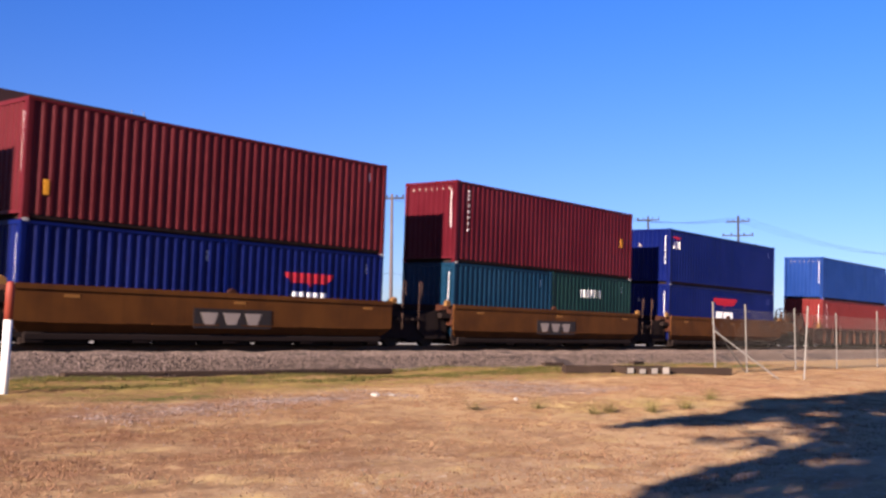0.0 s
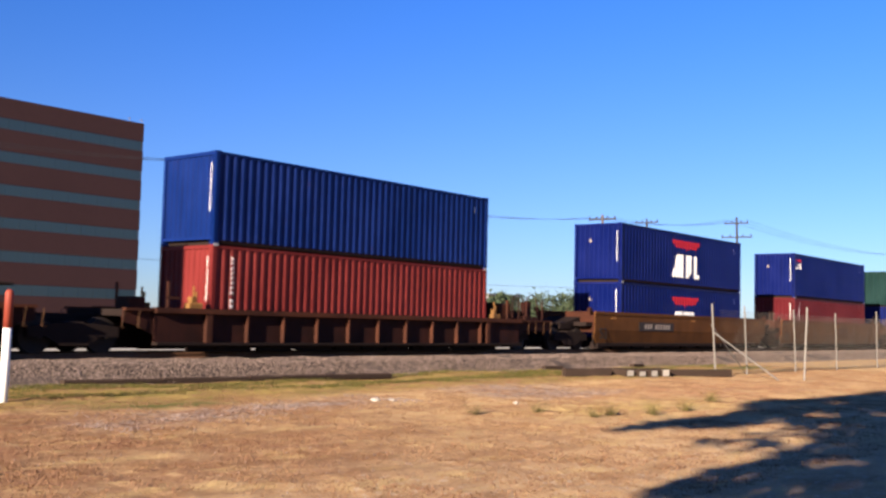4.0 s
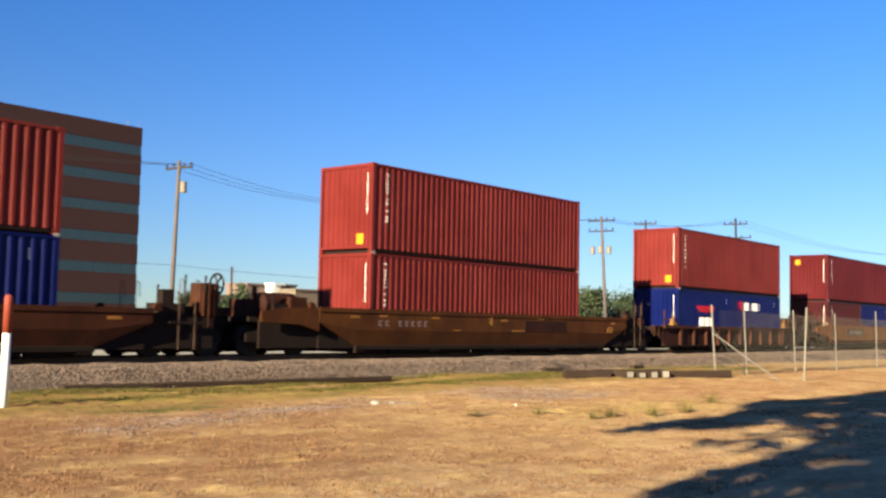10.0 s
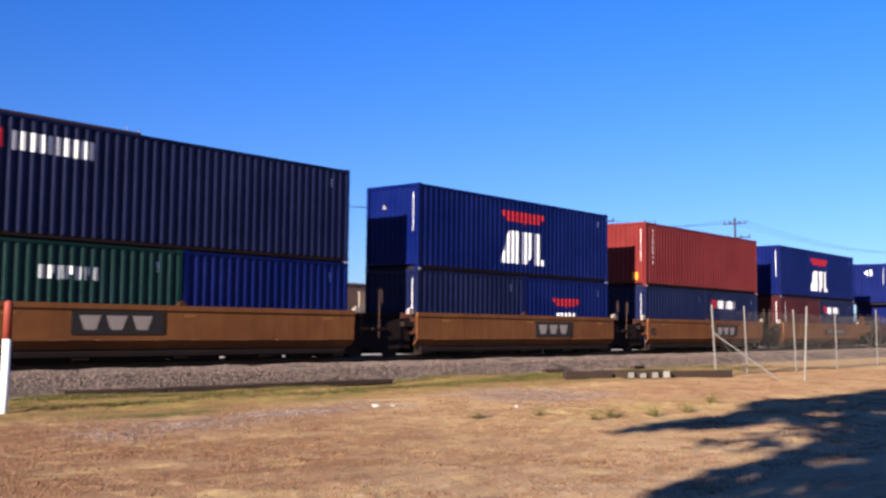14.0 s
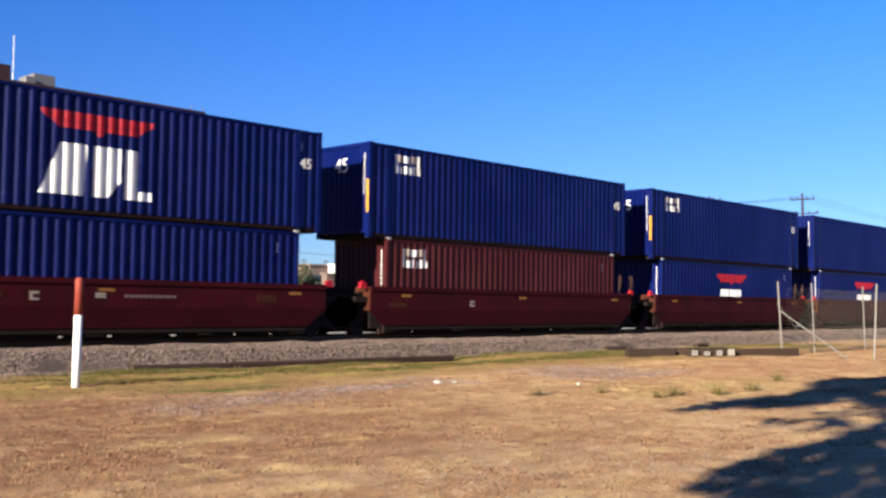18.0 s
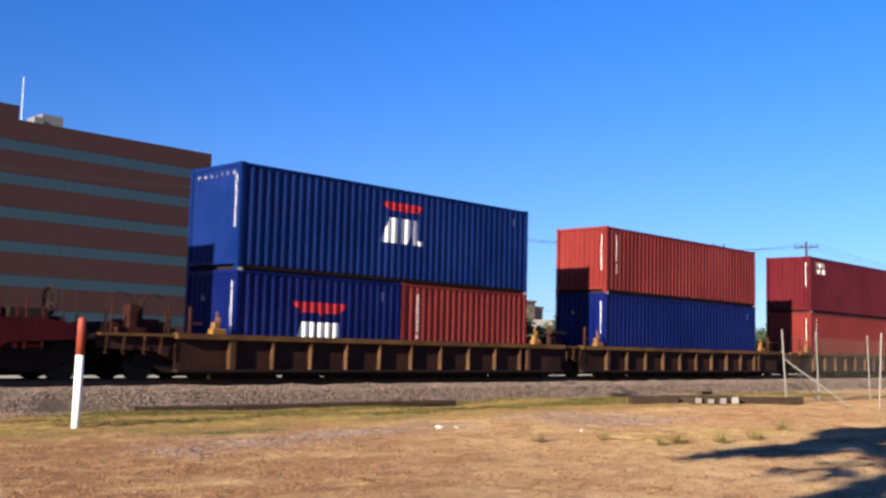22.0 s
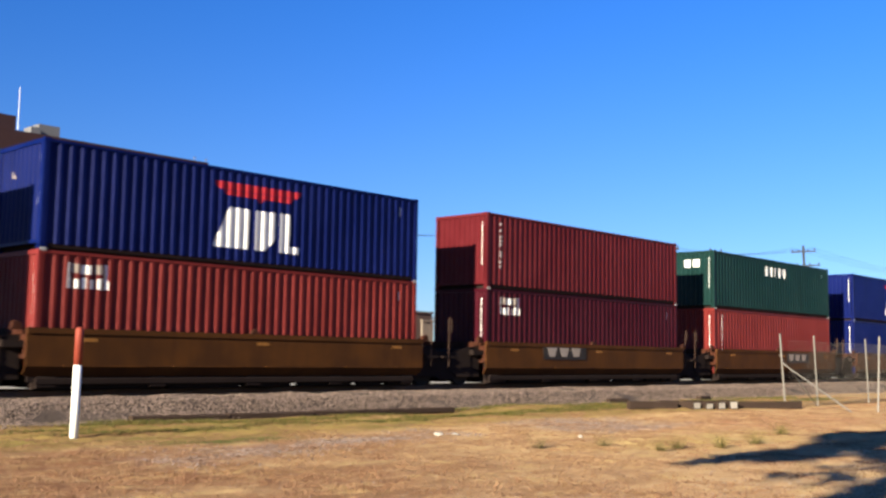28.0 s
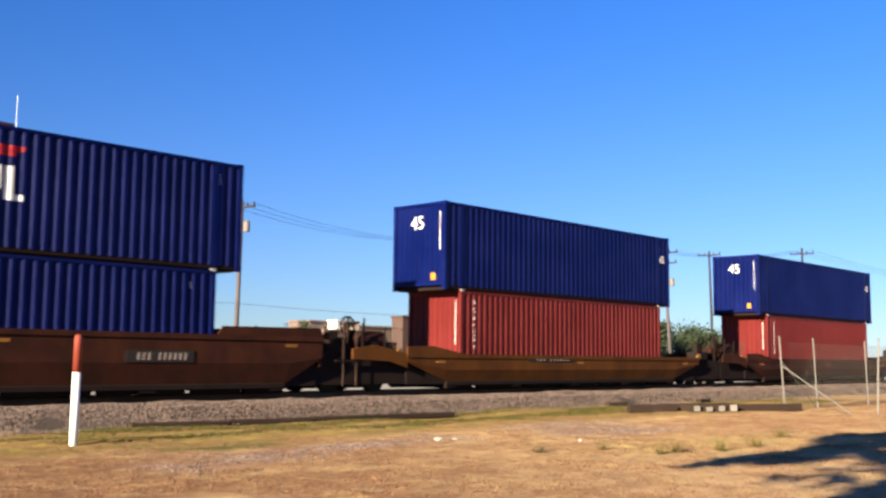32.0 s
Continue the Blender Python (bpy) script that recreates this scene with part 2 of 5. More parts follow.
    grit = n.mix(n.times(n.times(band(y, 12.9, 15.6, 0.5), band(x, 18.2, 22.6, 1.0)), blot(0.768, 0.35, 0.49)), grit, (1.0, 1.0, 1.0))
    stones = n.mix(blot(7, 0.44, 0.56), (0.11, 0.07, 0.0568), (0.346, 0.273, 0.235))
    col = n.mix(n.times(grit, 0.85), col, stones)
    col = n.mix(n.times(n.times(n.ramp(y, 8.5, 6.5), n.ramp(n.noise(0.5), 0.4, 0.52)), blot(12, 0.57, 0.64, 0.8)), col, (0.451, 0.381, 0.304))
    col = n.mix(blot(18, 0.52, 0.68, 0.45), col, (0.144, 0.0772, 0.0441))
    n.bump(n.noise(5, (0.8, 1.2, 1), 7, rough=0.72), 0.6, 0.05)
    return n.done(col, 0.95, 0, 0.08)


GROUND = ground_material()


# ---- mesh helpers ----
class MB:
    """Collects boxes, prisms and sheets into one mesh."""

    def __init__(self):
        self.v, self.f = [], []

    def add(self, verts, faces):
        k = len(self.v)
        self.v += [tuple(p) for p in verts]
        self.f += [tuple(i + k for i in f) for f in faces]
        return self

    def box(self, x0, x1, y0, y1, z0, z1):
        v = [(x, y, z) for z in (z0, z1) for y in (y0, y1) for x in (x0, x1)]
        return self.add(v, [(0, 2, 3, 1), (4, 5, 7, 6), (0, 1, 5, 4), (2, 6, 7, 3), (0, 4, 6, 2), (1, 3, 7, 5)])

    def chamfer(self, x0, x1, y0, y1, z0, z1, c):
        """A box with its four edges along x cut off."""
        sec = [(y0 + c, z0), (y1 - c, z0), (y1, z0 + c), (y1, z1 - c), (y1 - c, z1), (y0 + c, z1), (y0, z1 - c), (y0, z0 + c)]
        return self.loft([[(x, y, z) for y, z in sec] for x in (x0, x1)])

    def prism(self, poly, y0, y1):
        """A polygon in x, z drawn out along y."""
        return self.loft([[(x, y, z) for x, z in poly] for y in (y0, y1)])

    def loft(self, rings, caps=True):
        n = len(rings[0])
        faces = []
        for r in range(len(rings) - 1):
            a, b = r * n, (r + 1) * n
            faces += [(a + i, a + (i + 1) % n, b + (i + 1) % n, b + i) for i in range(n)]
        if caps:
            faces += [tuple(range(n))[::-1], tuple(range((len(rings) - 1) * n, len(rings) * n))]
        return self.add([p for r in rings for p in r], faces)

    def tube(self, a, b, r0, r1=None, n=8):
        a, b = Vector(a), Vector(b)
        q = (b - a).to_track_quat("Z", "Y")
        rings = []
        for p, r in ((a, r0), (b, r0 if r1 is None else r1)):
            rings.append([tuple(p + q @ Vector((r * math.cos(2 * math.pi * i / n), r * math.sin(2 * math.pi * i / n), 0))) for i in range(n)])
        return self.loft(rings)

    def mesh(self, name, mat, smooth=False):
        me = bpy.data.meshes.new(name)
        me.from_pydata(self.v, [], self.f)
        bm = bmesh.new()
        bm.from_mesh(me)
        bmesh.ops.recalc_face_normals(bm, faces=bm.faces)
        bm.to_mesh(me)
        bm.free()
        if smooth:
            me.polygons.foreach_set("use_smooth", [True] * len(me.polygons))
        me.materials.append(mat)
        return me

    def raw(self, name, mat):
        me = bpy.data.meshes.new(name)
        me.from_pydata(self.v, [], self.f)
        me.materials.append(mat)
        return me


def part(name, mesh, parent, label="", at=None):
    ob = new(name, mesh)
    ob.parent = parent
    if at is not None:
        ob.matrix_basis = at
    if label:
        ob["label"] = label
    return ob


def thing(name, label, category, group="", at=None, kind=""):
    ob = new(name)
    ob.empty_display_size = 0.3
    if at is not None:
        ob.matrix_basis = at
    return tagged(ob, label, category, group, kind)


MESHES = {}


def cached(key, make):
    if key not in MESHES:
        MESHES[key] = make()
    return MESHES[key]


def writing(text, size, mat):
    """A flat mesh of a few characters, standing in the x, z plane and read from -y."""
    def make():
        cu = bpy.data.curves.new("writing", "FONT")
        cu.body, cu.size, cu.extrude = text, size, 0.004
        ob = bpy.data.objects.new("writing", cu)
        me = bpy.data.meshes.new_from_object(ob)
        me.transform(Matrix.Rotation(radians(90), 4, "X"))
        me.materials.clear()
        me.materials.append(mat)
        bpy.data.objects.remove(ob)
        return me
    return cached(("writing", text, size, mat.name), make)


# ---- ground, track and road ----
def lines(a, b, step):
    return [a + i * step for i in range(int(round((b - a) / step)) + 1)]


def ground_z(x, y):
    """The lie of the land: gentle swells, and matted tufts where the grass grows."""
    if not (0 <= y <= 21.6 and -12 <= x <= 66):
        return 0.0
    near = max(0.0, 1 - abs(x - 26) / 42)
    z = near * (0.09 * noise.noise((x * 0.22, y * 0.3, 0)) + 0.035 * noise.noise((x * 1.3, y * 1.3, 4)))
    fade = max(0.0, min(1.0, (x - 1) / 2, (36 - x) / 6, (y - 3) / 2, (20.6 - y) / 1.0))
    thick = 0.55 + 0.6 * noise.noise((x * 0.45, y * 0.6, 12))
    tuft = max(0.0, noise.noise((x * 3.1, y * 3.1, 2)) + 0.12) + 0.5 * max(0.0, noise.noise((x * 6.3, y * 6.3, 5)))
    return z + fade * max(0.15, thick) * 0.045 * tuft


def build_ground():
    xs = [-3000, -1500, -700, -300, -120, -60, -30, -12, -4, 0] + lines(1, 30, 0.1) + lines(30.25, 40, 0.25) + lines(41, 66, 1) + [70, 80, 95, 120, 160, 220, 320, 500, 800, 1500, 3000]
    ys = [-3000, -1500, -600, -200, -80, -30, -12, -4, 0, 1.5] + lines(3, 20.8, 0.1) + [21.1, 21.5, 22.5, 24, 26, 28, 31, 36, 44, 60, 90, 130, 200, 320, 600, 1500, 3000]
    v = [(x, y, ground_z(x, y)) for y in ys for x in xs]
    n = len(xs)
    f = [(j * n + i, j * n + i + 1, (j + 1) * n + i + 1, (j + 1) * n + i) for j in range(len(ys) - 1) for i in range(n - 1)]
    me = MB().add(v, f).raw("ground", GROUND)
    me.polygons.foreach_set("use_smooth", [True] * len(me.polygons))
    tagged(new("ground", me), "dry straw-coloured grass and bare reddish dirt", "ground", kind="structure")


build_ground()

# the bed of broken stone: a flat crown with sloping shoulders, drawn out along the track
BED = [(-3.0, -0.05), (-2.15, 0.36), (-1.45, 0.45), (1.45, 0.45), (2.15, 0.36), (3.2, -0.05)]
bed_x = [-700, -200, -60, -20] + lines(0, 90, 0.5) + [110, 150, 250, 420, 900]


def bed_point(x, y, z):
    near = 1 if 0 < x < 90 else 0
    return (x, TRACK + y + near * 0.12 * noise.noise((x * 0.5, y, 3)), z + near * 0.05 * noise.noise((x * 1.1, y * 2, 8)))


bed_mesh = MB().loft([[bed_point(x, y, z) for y, z in BED] for x in bed_x], caps=False).mesh("ballast_bed", plain("ballast_bed", (0.06, 0.0448, 0.0384), 0.95, 0.45, 9, 0, 0.8))
tagged(new("track_bed", bed_mesh), "grey-brown bank of crushed stone under the rails", "track bed", kind="structure")


def build_ballast():
    """Single stones on the near shoulder, where the camera can tell them apart."""
    rnd = random.Random(4)
    b = MB()
    for i in range(76000):
        x = 8 + 70 * rnd.random() ** 1.5
        u = rnd.random()
        y = -3.15 + 2.0 * u
        z = np.interp(y, [p[0] for p in BED], [p[1] for p in BED]) + 0.01
        if y < -2.9 and rnd.random() < 0.5:
            y -= rnd.random() * 0.7
            z = 0.02
        r = rnd.uniform(0.012, 0.028)
        c = bed_point(x, y, z)
        s = [r * rnd.uniform(0.6, 1.3) for _ in range(6)]
        v = [(c[0] + s[0], c[1], c[2] + s[5] * 0.3), (c[0], c[1] + s[1], c[2]), (c[0] - s[2], c[1], c[2] + s[0] * 0.2), (c[0], c[1] - s[3], c[2]),
             (c[0] + s[1] * 0.3, c[1], c[2] + s[4]), (c[0], c[1], c[2] - s[5])]
        b.add(v, [(0, 1, 4), (1, 2, 4), (2, 3, 4), (3, 0, 4), (1, 0, 5), (2, 1, 5), (3, 2, 5), (0, 3, 5)])
    tagged(new("ballast_stones", b.raw("ballast_stones", STONE)), "loose grey-brown crushed stones on the track bank", "ballast", kind="stuff")


build_ballast()

track = thing("railway_track", "steel rails on timber sleepers in crushed stone", "railway track", kind="structure")
RAIL_SEC = [(-0.07, -0.17), (0.07, -0.17), (0.07, -0.155), (0.012, -0.13), (0.012, -0.05), (0.036, -0.04), (0.036, -0.004), (0.03, 0),
            (-0.03, 0), (-0.036, -0.004), (-0.036, -0.04), (-0.012, -0.05), (-0.012, -0.13), (-0.07, -0.155)]
for side in (-1, 1):
    rail = MB().loft([[(x, TRACK + side * 0.7525 + y, RAIL + z) for y, z in RAIL_SEC] for x in (-700, 0, 100, 900)])
    part("rail", rail.mesh("rail", RAIL_SIDE), track, "rusty steel rail with a worn top")
tie_mesh = MB().chamfer(-0.115, 0.115, -1.3, 1.3, -0.2, 0.0, 0.02).mesh("sleeper", TIMBER)
for i in range(170):
    part("sleeper", tie_mesh, track, at=pose(2 + i * 0.55, TRACK + random.uniform(-0.03, 0.03), RAIL - 0.165, 0, 0, random.uniform(-0.6, 0.6)))

road_mesh = MB().box(-500, 900, 36, 50, -0.2, 0.03).mesh("road", CONCRETE)
tagged(new("road", road_mesh), "pale concrete road running behind the track", "road", kind="structure")


# ---- the train ----
CON_W, H_STD, H_HIGH, FT40, FT45, FT20 = 2.438, 2.591, 2.896, 12.192, 13.716, 6.058
NEAR = TRACK - CON_W / 2


def wave(length, first, deep=0.036, pitch=0.278):
    """Points of a corrugated sheet, from first to length - first: place along it and depth behind its crests."""
    n = max(2, round((length - 2 * first) / pitch))
    p = (length - 2 * first) / n
    pts = []
    for i in range(n):
        a = first + i * p
        pts += [(a, 0.0), (a + p * 0.28, 0.0), (a + p * 0.44, deep), (a + p * 0.86, deep)]
    return pts + [(length - first, 0.0)]


def clip_between(poly, lo, hi):
    for edge, keep in ((lo, 1), (hi, -1)):
        out = []
        for i, p in enumerate(poly):
            q = poly[i - 1]
            if (q[0] - edge) * keep < 0 < (p[0] - edge) * keep or (p[0] - edge) * keep < 0 < (q[0] - edge) * keep:
                k = (edge - q[0]) / (p[0] - q[0])
                out.append((edge, q[1] + k * (p[1] - q[1])))
            if (p[0] - edge) * keep >= 0:
                out.append(p)
        poly = out
    return poly


def decal(polys, pts, place, lift=0.005):
    """Painted shapes that follow a corrugated sheet. place(s, depth, z) gives the point."""
    b = MB()
    for poly in polys:
        for (s0, d0), (s1, d1) in zip(pts, pts[1:]):
            c = clip_between(poly, s0, s1)
            if len(c) > 2:
                b.add([place(s, d0 + (d1 - d0) * (s - s0) / (s1 - s0) - lift, z) for s, z in c], [tuple(range(len(c)))])
    return b


def rect(x0, x1, z0, z1):
    return [(x0, z0), (x1, z0), (x1, z1), (x0, z1)]


def fitted(polys, x0, x1, z0, z1):
    return [[(x0 + u * (x1 - x0), z0 + w * (z1 - z0)) for u, w in p] for p in polys]


# plain shapes that stand for the lines' emblems, in a unit square
WING = [[(0.0, 1), (1.0, 1), (0.985, 0.93), (0.94, 0.885), (0.06, 0.885), (0.015, 0.93)], [(0.09, 0.88), (0.91, 0.88), (0.86, 0.8), (0.14, 0.8)], [(0.47, 0.795), (0.55, 0.795), (0.53, 0.74), (0.49, 0.74)]]
BLOCKS = [[(0.0, 0), (0.38, 0), (0.4, 0.62), (0.17, 0.62)], [(0.46, 0), (0.585, 0), (0.7, 0.2), (0.7, 0.62), (0.46, 0.62)], rect(0.745, 0.86, 0, 0.62), rect(0.875, 0.99, 0, 0.11)]
DOTS = [q for i in range(5) for u in (i / 5 + 0.008,) for q in (rect(u, u + 0.062, 0.1, 0.84), rect(u + 0.098, u + 0.16, 0.1, 0.84))]
STROKES = [[(i / 3 + 0.05, 0), (i / 3 + 0.24, 0), (i / 3 + 0.2, 1), (i / 3 + 0.01, 1)] for i in range(3)]
ROW = [q for i in range(7) for u in (i / 7 + 0.012,) for q in (rect(u, u + 0.04, 0.06, 0.86), rect(u + 0.062, u + 0.092, 0.06 + 0.3 * (i % 2), 0.86))]


def marks(kind, length, h):
    """Shapes on the near side: a list of part name, material, polygons. Heights from the container's base."""
    mid, out = length / 2, []
    if kind == "emblem":
        w = 1.45
        for nm, mat, sh in (("red_emblem", RED_MARK, WING), ("white_emblem", WHITE, BLOCKS)):
            out.append((nm, mat, fitted(sh, mid - w, mid + w, 0.46, min(2.42, h - 0.38))))
    elif kind == "emblem_small":
        for nm, mat, sh in (("red_emblem", RED_MARK, WING), ("white_emblem", WHITE, BLOCKS)):
            out.append((nm, mat, fitted(sh, mid - 0.9, mid + 0.9, h - 1.7, h - 0.45)))
    elif kind == "emblem_low":
        w = 1.4 if length > 7 else 1.0
        for nm, mat, sh in (("red_emblem", RED_MARK, WING), ("white_emblem", WHITE, BLOCKS)):
            out.append((nm, mat, fitted(sh, mid - w - 0.1, mid + w - 0.1, 0.32 if length > 7 else 0.34, 2.12 if length > 7 else 1.82)))
    elif kind == "emblem_corner":
        for nm, mat, sh in (("red_emblem", RED_MARK, WING), ("white_emblem", WHITE, BLOCKS)):
            out.append((nm, mat, fitted(sh, 0.34, 1.05, h - 0.92, h - 0.36)))
    elif kind == "bars":
        out.append(("red_emblem", RED_MARK, fitted(STROKES, 0.42, 1.15, h - 0.84, h - 0.4)))
        out.append(("white_emblem", WHITE, fitted(DOTS, 1.25, 3.45, h - 0.92, h - 0.32)))
    elif kind == "bars_low":
        out.append(("red_emblem", RED_MARK, fitted(STROKES, 0.4, 1.1, 1.72, 2.15)))
        out.append(("white_emblem", WHITE, fitted(DOTS, 1.2, 3.4, 1.66, 2.2)))
    elif kind == "row":
        out.append(("white_emblem", WHITE, fitted(ROW, mid - 1.2, mid + 1.2, h - 0.86, h - 0.3)))
    elif kind == "row_low":
        out.append(("white_emblem", WHITE, fitted(ROW, mid - 1.0, mid + 0.65, 1.66, 2.06)))
    elif kind == "box":
        x = 0.72 if length < 13 else 1.12
        out.append(("white_emblem", WHITE, [rect(x + 0.19 * i, x + 0.19 * i + 0.1, h - 0.86, h - 0.6 - 0.04 * (i % 2)) for i in range(6)] + [rect(x, x + 0.07, h - 0.86, h - 0.26), rect(x + 0.34, x + 0.6, h - 0.52, h - 0.3), rect(x + 0.95, x + 1.02, h - 0.86, h - 0.26)]))
        out.append(("pale_emblem", PALE, [rect(x + 0.1, x + 0.28, h - 0.5, h - 0.28), rect(x + 0.68, x + 0.92, h - 0.5, h - 0.28)]))
    return out


def code_bars(rnd, x, top, long, wide=0.095):
    """An upright row of small broken white marks that cannot be read."""
    out, z = [], top
    while z > top - long:
        k = rnd.uniform(0.09, 0.13) if wide > 0.05 else 0.07 if wide == 0.05 else rnd.uniform(0.12, 0.3)
        if wide > 0.05:
            a = wide * rnd.uniform(0.2, 0.3)
            out += [rect(x, x + a, z - k, z - k * rnd.choice((0.0, 0.4))), rect(x + wide - a * 0.8, x + wide, z - k * rnd.choice((0.5, 1.0)), z),
                    rect(x + a * 0.9, x + wide - a * 0.7, z - k * 0.62, z - k * 0.34)]
        else:
            out.append(rect(x, x + rnd.uniform(0.7, 1.0) * wide, z - k, z))
        z -= k + rnd.choice((0.025, 0.025, 0.1 if wide > 0.05 else 0.03))
    return out


NAMES = {"red": "red", "orange": "orange-red", "maroon": "dark maroon", "wine": "dark wine-red", "brown": "faded brown-red", "blue": "deep blue", "light_blue": "light blue",
         "navy": "dark navy", "slate": "slate blue", "green": "dark green", "teal": "teal", "steel_blue": "mid blue"}
FEET = {FT40: "forty-foot", FT45: "forty-five-foot", FT20: "twenty-foot"}


def container(colour, length, h, sign="", end="", seed=0):
    """A corrugated steel box with corner posts, rails, castings, end wall and doors. Origin: the near lower corner."""
    rnd = random.Random(seed)
    mat = PAINT[colour]
    tail = {"emblem": " with a red and white emblem", "emblem_low": " with a red and white emblem", "emblem_corner": " with a small corner emblem",
            "emblem_small": " with a small red and white emblem", "bars": " with red strokes and white marks", "bars_low": " with red strokes and white marks",
            "row": " with a row of white marks", "row_low": " with a row of white marks", "box": " with a white boxed mark", "": ""}[sign]
    c = thing("shipping_container", f"{NAMES[colour]} {FEET[length]} corrugated container{tail}", "container", "containers of the train")
    key = (length, h, colour)
    post = 0.11 if length < 13 else 0.13
    pts = wave(length, post)
    lo, hi = 0.135, h - 0.07

    def sheet(y, s):
        b = MB()
        prof = [(x, y + s * (0.012 + d)) for x, d in pts]
        back = [(x, q + s * 0.01) for x, q in prof]
        v = [(x, q, z) for x, q in prof for z in (lo, hi)] + [(x, q, z) for x, q in back for z in (lo, hi)]
        k = len(prof) * 2
        f = [(2 * i, 2 * i + 2, 2 * i + 3, 2 * i + 1) for i in range(len(prof) - 1)] + [(k + 2 * i, k + 2 * i + 1, k + 2 * i + 3, k + 2 * i + 2) for i in range(len(prof) - 1)]
        return b.add(v, f)

    for y, s in ((0, 1), (CON_W, -1)):
        part("side_panel", cached(("side", y, *key), lambda: sheet(y, s).mesh("side_panel", mat)), c)
    epts = wave(CON_W, 0.15, 0.04, 0.24)
    ends = MB()
    ve = [(0.02 + d, y, z) for y, d in epts for z in (0.18, h - 0.1)]
    ends.add(ve, [(2 * i, 2 * i + 1, 2 * i + 3, 2 * i + 2) for i in range(len(epts) - 1)])
    part("end_wall", cached(("end", *key), lambda: ends.mesh("end_wall", mat)), c)
    for i in (0, 1):
        y0 = 0.1 + i * (CON_W / 2 - 0.1)
        part("door", cached(("door", i, *key), lambda: MB().box(length - 0.06, length - 0.02, y0 + 0.01, y0 + CON_W / 2 - 0.11, 0.17, h - 0.11)
                            .tube((length - 0.005, y0 + 0.35, 0.1), (length - 0.005, y0 + 0.35, h - 0.05), 0.017, n=6)
                            .tube((length - 0.005, y0 + 0.8, 0.1), (length - 0.005, y0 + 0.8, h - 0.05), 0.017, n=6).mesh("door", mat)), c)
    part("roof", cached(("roof", *key), lambda: MB().box(0.05, length - 0.05, 0.05, CON_W - 0.05, h - 0.05, h - 0.012).mesh("roof", mat)), c)
    part("floor_frame", cached(("floor", *key), lambda: MB().box(0.17, length - 0.17, 0.1, CON_W - 0.1, -0.012, 0.15).box(0.05, length - 0.05, 0.06, CON_W - 0.06, 0.13, 0.16).mesh("floor_frame", DARK)), c)
    for y0, y1 in ((0, 0.06), (CON_W - 0.06, CON_W)):
        part("top_rail", cached(("toprail", y0, *key), lambda: MB().box(0.1, length - 0.1, y0 + (0.004 if y0 == 0 else 0), y1 - (0 if y0 == 0 else 0.004), h - 0.09, h - 0.02).mesh("top_rail", mat)), c)
        # the rail's near-black colour carries shade as well as grime
        part("bottom_rail", cached(("lowrail", y0, *key), lambda: MB().box(0.1, length - 0.1, y0 + (0.03 if y0 == 0 else 0), y1 - (0 if y0 == 0 else 0.03), 0.045, 0.14).mesh("bottom_rail", RAIL_SHADE)), c, "dark grimy bottom rail with shade in its colour")
    for z0, z1, nm in ((h - 0.11, h - 0.008, "end_header"), (0.14, 0.22, "end_sill")):
        part(nm, cached((nm, *key), lambda: MB().box(0.006, 0.08, 0.1, CON_W - 0.1, z0, z1).mesh(nm, mat)), c)
    inset = [0.0, length - post - 0.02]
    if length > 13:
        inset += [0.762, length - 0.762 - post]
    for x0 in inset:
        for y0 in (0.0, CON_W - post):
            near = y0 == 0
            inner = x0 in inset[2:]
            if inner and not near:
                continue
            part("corner_post" if not inner else "stacking_post",
                 cached(("post", x0, y0, *key), lambda: MB().box(x0 + 0.004, x0 + post + 0.02, y0 + (0.003 if near else 0), y0 + post - (0 if near else 0.003), 0.1, h - 0.1).mesh("corner_post", mat)), c)
    cast = cached(("casting", colour), lambda: MB().chamfer(-0.002, 0.178, -0.002, 0.16, 0, 0.118, 0.012).mesh("corner_casting", mat))
    for x0 in (0, length - 0.176):
        for y0 in (0, CON_W - 0.158):
            for z0 in (0.0, h - 0.118):
                part("corner_casting", cast, c, at=pose(x0, y0, z0))

    def on_side(s, d, z):
        return (s, 0.012 + d, z)

    for nm, m, polys in marks(sign, length, h):
        mark = part(nm, decal(polys, pts, on_side).raw(nm, m), c, "painted emblem shape")
        mark["kind"] = "stuff"
    # small unreadable codes near both ends of the side, and on the end wall
    small = code_bars(rnd, 0.66, h - 0.3, 1.5) if sign in ("", "row") and length < 13 and seed not in (5, 15) and colour in ("red", "orange", "maroon", "brown") else code_bars(rnd, length - 0.75, h - 0.35, 0.2, 0.05)
    part("code_mark", decal(small, pts, on_side).raw("code_mark", WHITE), c, "small white code marks")["kind"] = "stuff"

    def on_end(s, d, z):
        return (0.02 + d, s, z)

    part("end_code_mark", decal(code_bars(rnd, 0.27, h - 0.32, 1.25, 0.032), epts, on_end).raw("end_code_mark", WHITE), c, "upright row of white code marks")["kind"] = "stuff"
    if end == "yellow":
        part("yellow_label", decal([rect(0.4, 0.72, 0.28, 0.62) if length < 13 else rect(0.45, 0.65, 0.32, 0.55)], epts, on_end, 0.008).raw("yellow_label", YELLOW), c, "square yellow label")
    elif end == "yellow_top":
        part("yellow_label", decal([rect(1.75, 2.05, h - 0.62, h - 0.3)], epts, on_end, 0.008).raw("yellow_label", YELLOW), c, "square yellow label")
    elif end == "pair":
        for y0 in (0.75, 1.2):
            part("white_label", decal([rect(y0, y0 + 0.32, h - 0.72, h - 0.38)], epts, on_end, 0.008).raw("white_label", WHITE), c, "square white label")
    elif end == "strip":
